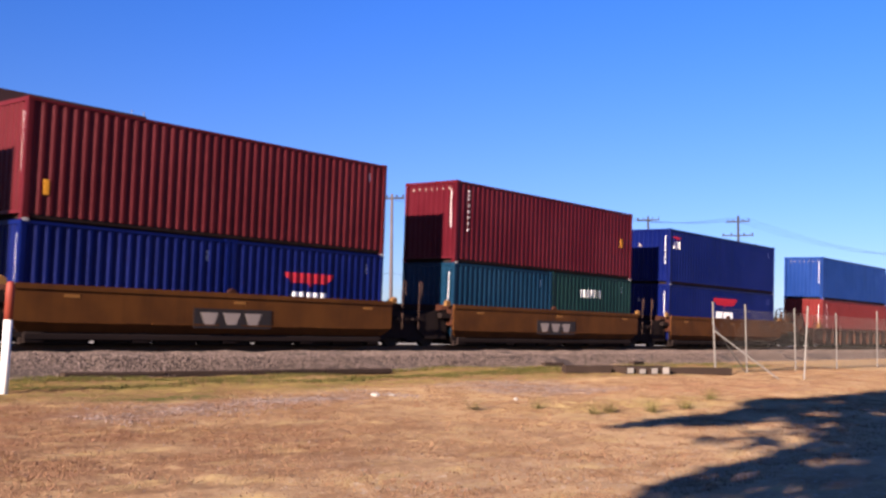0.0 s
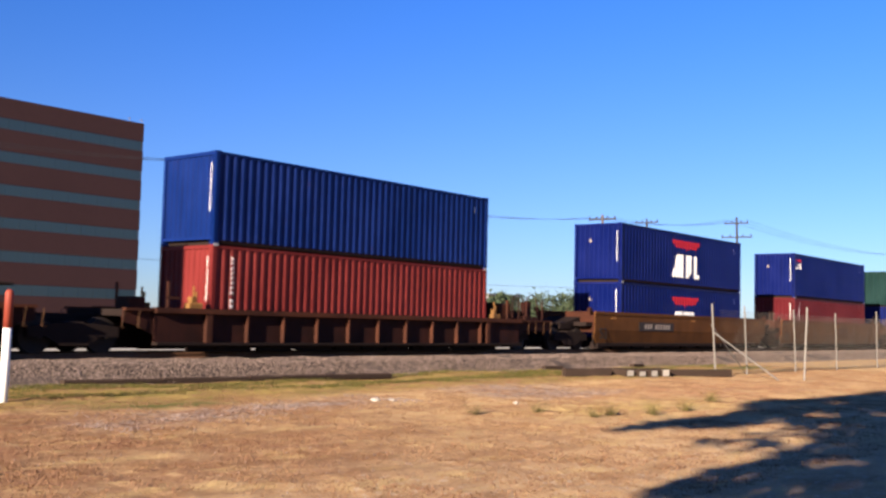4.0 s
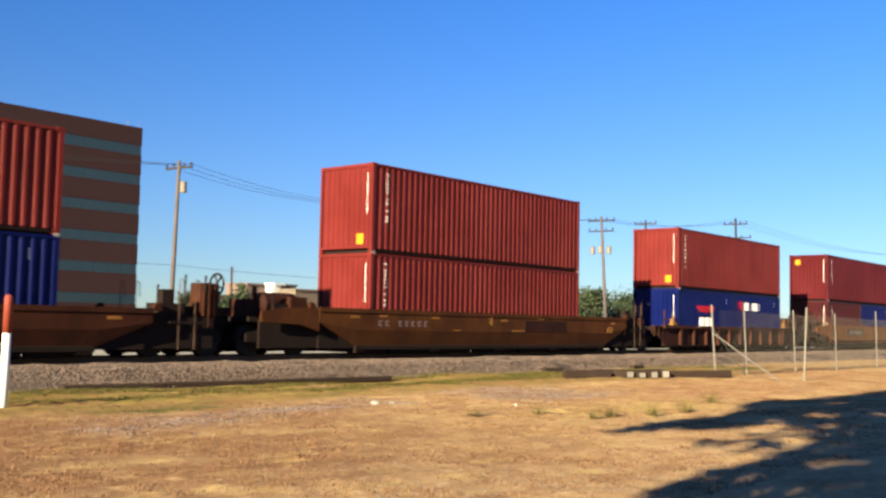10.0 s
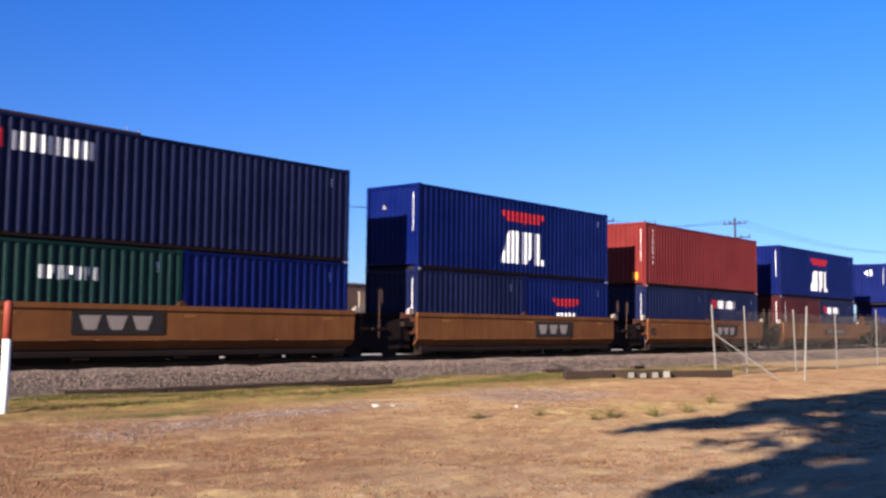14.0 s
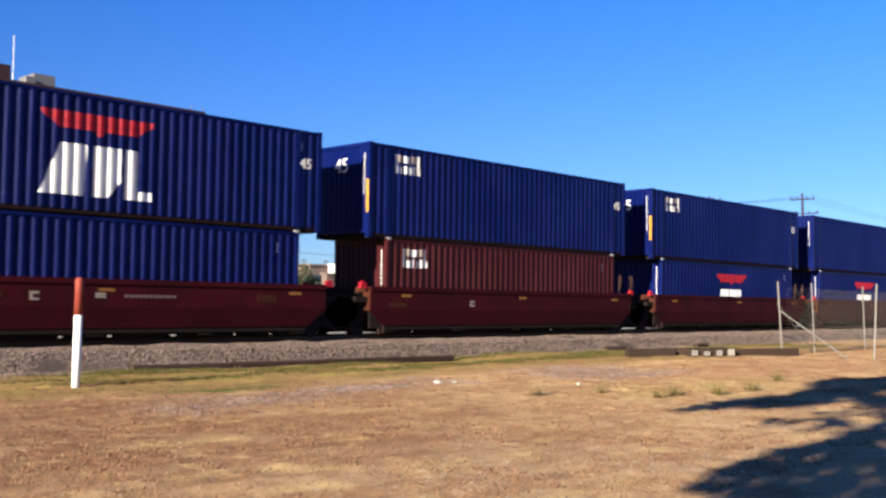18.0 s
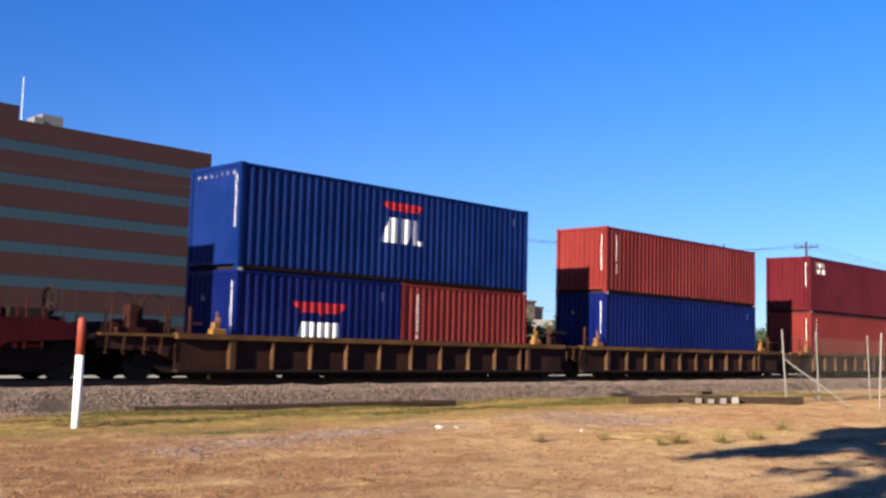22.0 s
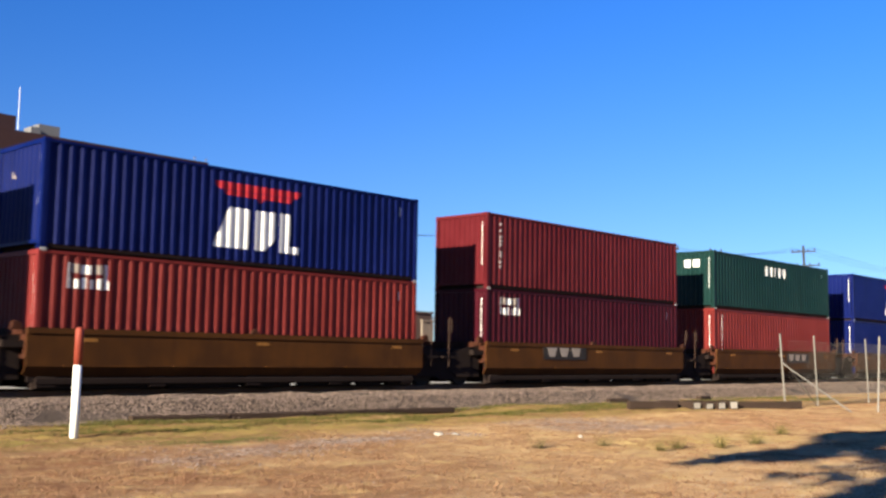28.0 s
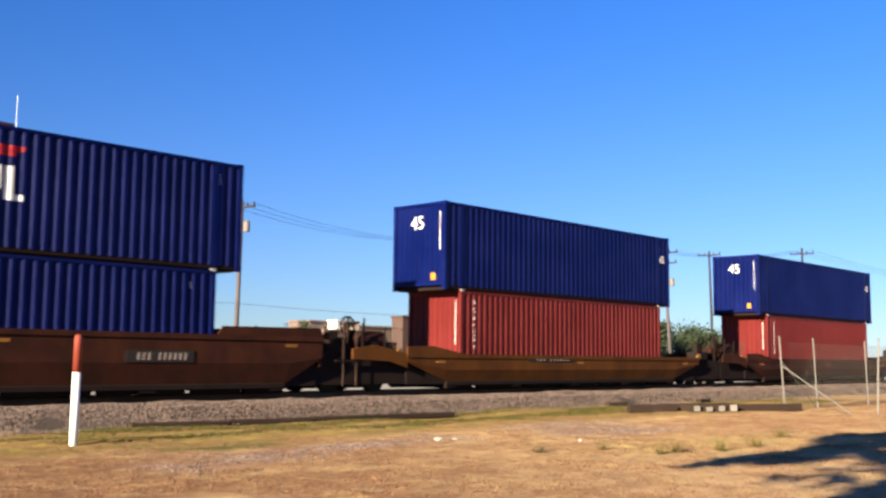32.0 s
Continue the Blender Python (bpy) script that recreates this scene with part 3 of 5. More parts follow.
        part("yellow_strip", MB().box(-0.006, 0.006, 0.03, 0.12, 0.75, 1.75).mesh("yellow_strip", YELLOW), c, "upright yellow warning strip")
    elif end == "dots":
        part("white_mark", decal([rect(0.35 + 0.28 * i, 0.39 + 0.28 * i, h - 0.32, h - 0.23) for i in range(7)], epts, on_end).raw("white_mark", PALE), c, "row of white marks")["kind"] = "stuff"
    elif end == "tri":
        part("warning_triangle", decal([[(1.53, h - 0.82), (1.69, h - 0.82), (1.61, h - 0.64)]], epts, on_end, 0.008).raw("warning_triangle", PALE), c, "small pale warning triangle")
    if length > 13:
        part("size_number", writing("45", 0.42, WHITE), c, "white number 45", pose(0.2 if sign == "emblem_small" else length - 0.78, 0.004, h - 1.1))
        part("size_number", writing("45", 0.62, WHITE), c, "white number 45", pose(0.012, 1.6, h - 0.86, 0, 0, -90))
    return c




def bogie(parent, x):
    def wheel_mesh():
        b = MB()
        for r0, r1, y0, y1 in ((0.44, 0.44, -0.065, 0.04), (0.475, 0.475, 0.04, 0.07), (0.15, 0.15, -0.09, -0.065)):
            b.loft([[(r * math.cos(2 * math.pi * i / 20), y, r * math.sin(2 * math.pi * i / 20)) for i in range(20)] for r, y in ((r0, y0), (r1, y1))])
        return b.mesh("wheel", STEEL)

    def side_mesh():
        return MB().prism([(-1.2, 0.4), (-1.2, 0.66), (-0.55, 0.74), (0.55, 0.74), (1.2, 0.66), (1.2, 0.4), (0.75, 0.42), (0.35, 0.2), (-0.35, 0.2), (-0.75, 0.42)], -0.09, 0.09).mesh("side_piece", DARK)

    bg = part("bogie", cached("bolster", lambda: MB().chamfer(-0.25, 0.25, -1.1, 1.1, 0.5, 0.78, 0.04).box(-0.5, 0.5, -0.4, 0.4, 0.72, 0.86).mesh("bogie", DARK)), parent, "grimy two-axle bogie", pose(x, 0, 0))
    # dark block added to hide the bright ground seen through the bogie
    part("brake_beam", cached("bogiefiller", lambda: MB().chamfer(-1.35, 1.35, 0.1, 0.3, 0.1, 0.62, 0.05).mesh("brake_beam", DARK)), bg)
    for y in (-1.02, 1.02):
        part("side_piece", cached("sidepiece", side_mesh), bg, at=pose(0, y, 0))
    for dx in (-0.88, 0.88):
        part("axle", cached("axle", lambda: MB().tube((0, -1.1, 0.44), (0, 1.1, 0.44), 0.075, n=10).mesh("axle", STEEL)), bg, at=pose(dx, 0, 0))
        for y, turn in ((-0.79, 0), (0.79, 180)):
            part("wheel", cached("wheel", wheel_mesh), bg, at=pose(dx, y, 0.44, 0, 0, turn))


def panel_marks(car, spec, y):
    """Dark panels with pale marks, bars for numbers, and the size number of a car."""
    for what, x0, x1, z0, z1 in spec:
        if what in ("plate", "bar"):
            p = part("marking_panel", MB().box(x0, x1, y - 0.012, y, z0, z1).mesh("marking_panel", BLACK), car, "black panel with pale marks")
            n = 3 if what == "plate" else 11
            b = MB()
            for i in range(n):
                u0, u1 = x0 + (x1 - x0) * (0.08 + 0.84 * i / n), x0 + (x1 - x0) * (0.08 + 0.84 * (i + (0.8 if n == 3 else 0.6)) / n)
                if what == "bar" and i in (0, 4):
                    continue
                m = (z1 - z0) * 0.2
                if what == "plate":
                    e = (u1 - u0) * 0.24
                    b.prism([(u0 + e, z0 + m), (u1 - e, z0 + m), (u1 - 0.6 * e, z0 + 2.2 * m), (u1, z1 - m), (u0, z1 - m), (u0 + 0.6 * e, z0 + 2.2 * m)], y - 0.018, y - 0.012)
                else:
                    b.prism([(u0, z0 + m), (u1 - 0.03, z0 + m), (u1, z1 - m), (u0 + 0.03, z1 - m)], y - 0.018, y - 0.012)
            part("pale_mark", b.mesh("pale_mark", PALE), p)["kind"] = "stuff"
        elif what in ("golden", "dull"):
            part("paint_patch", MB().chamfer(x0, x1, y - 0.004, y + 0.004, z0, z1, 0.003).mesh("paint_patch", AMBER if what == "golden" else CAR["rust"]), car, "golden patch of paint" if what == "golden" else "dark patch of paint")
        elif what == "tick":
            part("pale_mark", MB().box(x0, x0 + 0.06, y - 0.004, y + 0.003, z0, z1).box(x0 + 0.06, x1, y - 0.004, y + 0.003, z0, z0 + 0.05).box(x0 + 0.06, x1, y - 0.004, y + 0.003, z1 - 0.06, z1).mesh("pale_mark", PALE), car, "small pale mark")
        elif what in ("line", "faint"):
            b = MB()
            u = x0
            while u < x1 - 0.05:
                b.box(u, u + 0.08, y - 0.004, y + 0.003, z0, z1)
                u += 0.13
            part("pale_mark", b.mesh("pale_mark", FADED if what == "line" else CAR["brown"]), car, "row of small faded marks")["kind"] = "stuff"
        elif what == "digits":
            b = MB()
            for i in range(8):
                u0 = x0 + (x1 - x0) * i / 8
                if i != 2:
                    b.box(u0, u0 + 0.09, y - 0.006, y, z0, z1).box(u0 + 0.09, u0 + 0.17, y - 0.006, y, z0, z0 + 0.05).box(u0 + 0.09, u0 + 0.19, y - 0.006, y, z1 - 0.05, z1)
            part("pale_mark", b.mesh("pale_mark", FADED), car, "faded pale marks")["kind"] = "stuff"
        elif what == "shade":
            b = MB()
            for i in range(3):
                u0 = x0 + (x1 - x0) * i / 3
                b.prism([(u0 + 0.1, z0), (u0 + (x1 - x0) * 0.2, z0), (u0 + (x1 - x0) * 0.26, z1), (u0, z1)], y - 0.006, y)
            part("rust_mark", b.mesh("rust_mark", CAR["brown"]), car, "faded brown marks")["kind"] = "stuff"
        else:
            part("size_number", writing(what, (z1 - z0) / 0.7, BLACK if what == "53" or x0 < 0.5 else FADED), car, f"painted number {what}", pose(x0, y - 0.006, z0))


def sill_pieces(car, a, b, s):
    """The dark lower sill hangs in pieces, with slots of light between them."""
    part("side_sill", MB().chamfer(a, b, min(s * 1.24, s * 1.38), max(s * 1.24, s * 1.38), 0.16, 0.31, 0.02).mesh("side_sill", DARK), car)
    rnd = random.Random(int(a * 100 + b * 10))
    x = a
    while x < b - 0.4:
        long = min(rnd.uniform(0.9, 2.2), b - x)
        part("hanging_gear", MB().chamfer(x, x + long, min(s * 1.05, s * 1.22), max(s * 1.05, s * 1.22), rnd.uniform(0.02, 0.06), 0.2, 0.03).mesh("hanging_gear", DARK), car)
        x += long + rnd.uniform(0.1, 0.3)


def spoked_wheel(car, at, r, across):
    """A hand-brake wheel: square to the track where across is set, else along it."""
    def on(u, w):
        return (at[0], at[1] + u, at[2] + w) if across else (at[0] + u, at[1], at[2] + w)
    m = MB()
    rim = [on(r * math.cos(k * math.pi / 7), r * math.sin(k * math.pi / 7)) for k in range(15)]
    for p, q in zip(rim, rim[1:]):
        m.tube(p, q, 0.032, n=6)
    for k in (0, 3, 5, 8, 10, 12):
        m.tube(rim[k], at, 0.025, n=5)
    m.tube(on(0, 0), on(0, -0.5), 0.07, n=8)
    part("brake_wheel", m.mesh("brake_wheel", DARK), car, "spoked brake wheel")


def smooth_car(colour, a, b, top, cut, spec, x_bogies, label, guides="pale", rails=(), raised=(), gear=False, tall=(), reach=(2.1, 2.1)):
    """A well car with plain steel sides that fold inwards below. Origin on the rail under the container's near corner."""
    car = thing("well_car", label, "well car", "cars of the train")
    mat = CAR[colour]
    cut = (*cut, *cut)[:4]
    fold = 0.2 if b - a < 13 else 0.07 if b - a < 15 else 0.11
    for s in (-1, 1):
        def side():
            m = MB()
            for x0, x1, z0, z1 in ((a, b, top - 0.13, top),):
                m.box(x0, x1, s * 1.42, s * 1.5, z0, z1)
            # upper plate, folded lower plate, and the cut ends over the bogies
            zf = 0.3 + (top - 0.3) * (0.24 if b - a < 13 else 0.42)
            ring = []
            for x, zb in ((a, 0.3 + cut[1]), (a + cut[0], 0.3), (b - cut[2], 0.3), (b, 0.3 + cut[3])):
                yb = 1.47 - fold * max(0.0, (zf - zb) / (zf - 0.3))
                ring.append([(x, s * 1.47, top - 0.13), (x, s * 1.47, max(zf, zb + 0.01)), (x, s * yb, zb), (x, s * (yb - 0.04), zb), (x, s * 1.43, max(zf, zb + 0.01)), (x, s * 1.43, top - 0.13)])
            m.loft(ring)
            return m
        panel = part("side_panel", side().mesh("side_panel", mat), car)
        sill_pieces(car, a + cut[0] + 0.05, b - cut[2] - 0.05, s)
        if b - a < 13:
            for i in range(4):
                u = a + 0.9 + i * (b - a - 1.2) / 4
                part("lower_lip", cached(("lip", colour, s, b - a > 13), lambda: MB().box(0, 2.1, min(s * 1.44, s * 1.492), max(s * 1.44, s * 1.492), 0.57, 0.61).mesh("lower_lip", mat)), car, at=pose(u, 0, 0))
        for i in range(3):
            x = a + 1.3 + i * (b - a - 2.6) / 2
            part("reflector", MB().box(x, x + 0.4, min(s * 1.46, s * 1.478), max(s * 1.46, s * 1.478), top - 0.3, top - 0.22).mesh("reflector", AMBER), panel, "dull amber reflective strip")
    for i in range(5):
        x = a + cut[0] + 0.3 + i * (b - a - cut[0] - cut[2] - 0.6) / 4
        part("floor_beam", cached("floorbeam", lambda: MB().chamfer(-0.22, 0.22, -1.36, 1.36, 0.08, 0.35, 0.03).mesh("floor_beam", DARK)), car, at=pose(x, 0, 0))
    for x0, s in ((a, 1), (b, -1)):
        part("end_bulkhead", MB().box(min(x0, x0 + s * 0.1), max(x0, x0 + s * 0.1), -1.42, 1.42, 0.75, top - 0.02).mesh("end_bulkhead", CAR["brown"]), car)
        part("end_deck", MB().prism([(x0, 0.86), (x0, top - 0.25), (x0 - s * 1.1, 1.12), (x0 - s * 1.55, 1.1), (x0 - s * 1.55, 0.86)], -0.75, 0.75).mesh("end_deck", DARK), car)
        part("end_sill", MB().box(min(x0 - s * 0.5, x0), max(x0 - s * 0.5, x0), -1.35, 1.35, 1.0, 1.16).mesh("end_sill", DARK), car)
        for y in (-1.34, 1.34):
            g = PALE if guides == "pale" else CAR["bright"] if guides == "bright" else RED_MARK if guides == "red" else CAR["brown"]
            part("corner_guide", cached(("guide", guides), lambda: MB().prism([(-0.13, 0), (0.13, 0), (0.1, 0.14), (-0.02, 0.21), (-0.1, 0.17)], -0.06, 0.06).mesh("corner_guide", g)), car, at=pose(x0 - s * 0.2, y, top - 0.06, 0, 0, 0 if s > 0 else 180))
        far = reach[0] if s > 0 else reach[1]
        drawn = min(1.5, far - 0.05)
        part("coupling_bar", MB().box(min(x0 - s * far, x0 - s * drawn), max(x0 - s * far, x0 - s * drawn), -0.14, 0.14, 0.72, 0.98)
             .box(min(x0 - s * (far - 0.01), x0 - s * (far - 0.3)), max(x0 - s * (far - 0.01), x0 - s * (far - 0.3)), -0.24, 0.2, 0.66, 1.04).mesh("coupling_bar", DARK), car)
        part("air_hose", MB().tube((x0 - s * (far - 0.5), -0.5, 0.8), (x0 - s * (far - 0.25), -0.5, 0.35), 0.03, n=6).tube((x0 - s * (far - 0.25), -0.5, 0.35), (x0 - s * (far - 0.02), -0.45, 0.3), 0.03, n=6).mesh("air_hose", DARK), car)
        if b - a < 15:
            for y in (-1.12, 1.12):
                part("end_frame", MB().prism([(x0, 0.28), (x0 - s * 1.1, 0.28), (x0 - s * 1.5, 0.6), (x0 - s * 1.5, 1.02), (x0 - s * 0.5, 1.24), (x0, 1.3)], y - 0.03, y + 0.03).mesh("end_frame", DARK), car)
        # plain dark slab added so that the gap between cars stays dark
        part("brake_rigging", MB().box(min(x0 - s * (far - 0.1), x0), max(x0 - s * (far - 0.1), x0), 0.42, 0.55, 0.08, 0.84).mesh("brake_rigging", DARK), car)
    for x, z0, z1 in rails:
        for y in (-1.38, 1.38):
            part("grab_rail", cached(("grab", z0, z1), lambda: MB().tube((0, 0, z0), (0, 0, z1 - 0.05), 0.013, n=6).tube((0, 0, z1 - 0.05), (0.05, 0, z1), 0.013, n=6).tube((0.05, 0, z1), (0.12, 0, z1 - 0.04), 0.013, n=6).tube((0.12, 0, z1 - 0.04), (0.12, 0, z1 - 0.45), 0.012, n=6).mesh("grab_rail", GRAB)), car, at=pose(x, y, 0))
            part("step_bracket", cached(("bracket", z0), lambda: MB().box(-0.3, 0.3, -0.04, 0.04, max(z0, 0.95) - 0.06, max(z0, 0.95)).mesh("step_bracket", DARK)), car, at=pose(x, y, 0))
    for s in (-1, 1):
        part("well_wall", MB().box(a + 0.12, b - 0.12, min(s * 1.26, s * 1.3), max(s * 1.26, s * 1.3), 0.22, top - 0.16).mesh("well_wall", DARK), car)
        if b - a < 13 and guides != "red":
            part("middle_guide", cached(("midguide", guides), lambda: MB().prism([(-0.16, 0), (0.16, 0), (0.1, 0.1), (0.0, 0.15), (-0.1, 0.1)], -0.05, 0.05).mesh("middle_guide", CAR["flange"])), car, at=pose((a + b) / 2, s * 1.34, top - 0.02))
    if raised:
        for s in (-1, 1):
            for poly in raised:
                part("raised_shoulder", MB().prism(poly, min(s * 1.43, s * 1.49), max(s * 1.43, s * 1.49)).mesh("raised_shoulder", mat), car)
    for x0, s in tall:
        q = lambda u0, u1, y0, y1, z0, z1, m: m.box(min(x0 + s * u0, x0 + s * u1), max(x0 + s * u0, x0 + s * u1), y0, y1, z0, z1)
        m = q(0.05, 2.4, -1.25, 1.25, 0.98, 1.1, MB())
        q(0.7, 1.6, -1.15, -0.3, 1.1, 1.66, m)
        q(1.75, 2.1, -0.9, -0.5, 1.1, 1.5, m)
        for u in (0.25, 1.9, 2.25):
            m.tube((x0 + s * u, -1.2, 1.1), (x0 + s * u, -1.2, 2.1), 0.02, n=6)
        for w in (-1, 1):
            part("end_side", MB().prism([(x0, 0.5), (x0 + s * 0.55, 0.88), (x0 + s * 2.3, 0.98), (x0 + s * 2.3, 1.32), (x0 + s * 1.5, 1.42), (x0, top - 0.02)], min(w * 1.4, w * 1.46), max(w * 1.4, w * 1.46)).mesh("end_side", mat), car)
        spoked_wheel(car, (x0 + s * 1.75, -0.85, 1.86), 0.34, True)
        for u in (0.35, 0.95):
            part("end_ladder", MB().tube((x0 + s * u, -1.43, 0.75), (x0 + s * u, -1.43, 1.98), 0.022, n=6).tube((x0 + s * (u + 0.4), -1.43, 0.75), (x0 + s * (u + 0.4), -1.43, 1.7), 0.022, n=6)
                 .tube((x0 + s * u, -1.43, 0.8), (x0 + s * (u + 0.4), -1.43, 0.8), 0.018, n=6).tube((x0 + s * u, -1.43, 1.2), (x0 + s * (u + 0.4), -1.43, 1.2), 0.018, n=6).mesh("end_ladder", mat), car)
        part("brake_housing", m.mesh("brake_housing", DARK), car, "dark grimy housing on the end platform")
    if gear:
        part("brake_platform", MB().box(a - 2.4, a - 0.1, -1.15, 1.15, 0.98, 1.12).box(a - 1.5, a - 0.2, -1.2, -0.4, 1.1, 1.5)
             .tube((a - 1.6, -1.2, 0.5), (a - 1.6, -1.2, 2.05), 0.025, n=6).tube((a - 0.7, -1.2, 1.1), (a - 0.7, -1.2, 1.95), 0.025, n=6).mesh("brake_platform", DARK), car, "dark platform with brake gear and hand rails")
        part("air_tank", MB().tube((a - 1.75, -0.8, 1.5), (a - 0.55, -0.8, 1.5), 0.34, n=14).tube((a - 0.55, -0.8, 1.5), (a - 0.4, -0.8, 1.5), 0.34, 0.12, 14).tube((a - 1.75, -0.8, 1.5), (a - 1.9, -0.8, 1.5), 0.34, 0.12, 14).mesh("air_tank", CAR["rust"]), car, "grimy rounded air tank")
        part("brake_housing", MB().chamfer(a - 2.3, a - 1.75, -0.95, -0.1, 1.1, 1.62, 0.05).box(a - 2.1, a - 1.98, -0.95, -0.85, 1.6, 2.0).mesh("brake_housing", CAR["rust"]), car, "grimy dark housing of the brake gear")
        if reach[0] < 2.7:
            spoked_wheel(car, (a - 2.04, -1.0, 1.95), 0.27, False)
        else:
            part("end_box", MB().chamfer(a - 1.0, a - 0.35, -1.3, -0.75, 1.1, 1.72, 0.03).mesh("end_box", CAR["brown"]), car, "rusty brown box")
        if reach[1] > 2.7:
            spoked_wheel(car, (b + 2.4, -0.9, 1.98), 0.3, True)
            part("brake_stand", MB().chamfer(b + 1.75, b + 2.25, -1.2, -0.6, 1.1, 2.0, 0.03).tube((b + 2.75, -1.1, 1.1), (b + 2.75, -1.1, 2.5), 0.03, n=6)
                 .tube((b + 1.9, -1.24, 0.6), (b + 1.9, -1.24, 2.0), 0.022, n=6).tube((b + 2.1, -1.24, 0.9), (b + 2.1, -1.24, 2.0), 0.022, n=6).mesh("brake_stand", CAR["brown"]), car, "rusty brown stand of the hand brake")
        for s in (-1, 1):
            part("end_side", MB().prism([(a + 0.01, 0.72), (a - 0.7, 0.92), (a - 2.2, 0.98), (a - 2.2, 1.28), (a - 1.3, 1.4), (a + 0.01, top - 0.02)], min(s * 1.4, s * 1.46), max(s * 1.4, s * 1.46)).mesh("end_side", mat), car)
        for e, q in ((a, -1), (b, 1)):
            for y in (-1.22, 1.22):
                part("end_frame", MB().box(min(e - q * 1.7, e + q * 2.1), max(e - q * 1.7, e + q * 2.1), y - 0.03, y + 0.03, 0.24, 1.05).mesh("end_frame", DARK), car)
        part("brake_platform", MB().box(b + 0.1, b + 2.2, -1.1, 1.1, 0.98, 1.12).box(b + 0.3, b + 1.1, -1.25, -0.7, 1.1, 1.42).box(b + 0.5, b + 0.8, -1.2, -0.9, 1.4, 1.78)
             .box(b + 1.4, b + 2.0, -0.9, 0.9, 1.1, 1.36).tube((b + 1.15, -1.2, 0.5), (b + 1.15, -1.2, 2.2), 0.025, n=6).tube((b + 1.8, -1.2, 0.5), (b + 1.8, -1.2, 2.2), 0.03, n=6).tube((b + 0.3, -1.2, 1.1), (b + 0.3, -1.2, 1.9), 0.03, n=6)
             .mesh("brake_platform", DARK), car, "dark platform with brake gear and hand rails")
    panel_marks(car, spec, -1.475)
    for x in x_bogies:
        bogie(car, x)
    return car


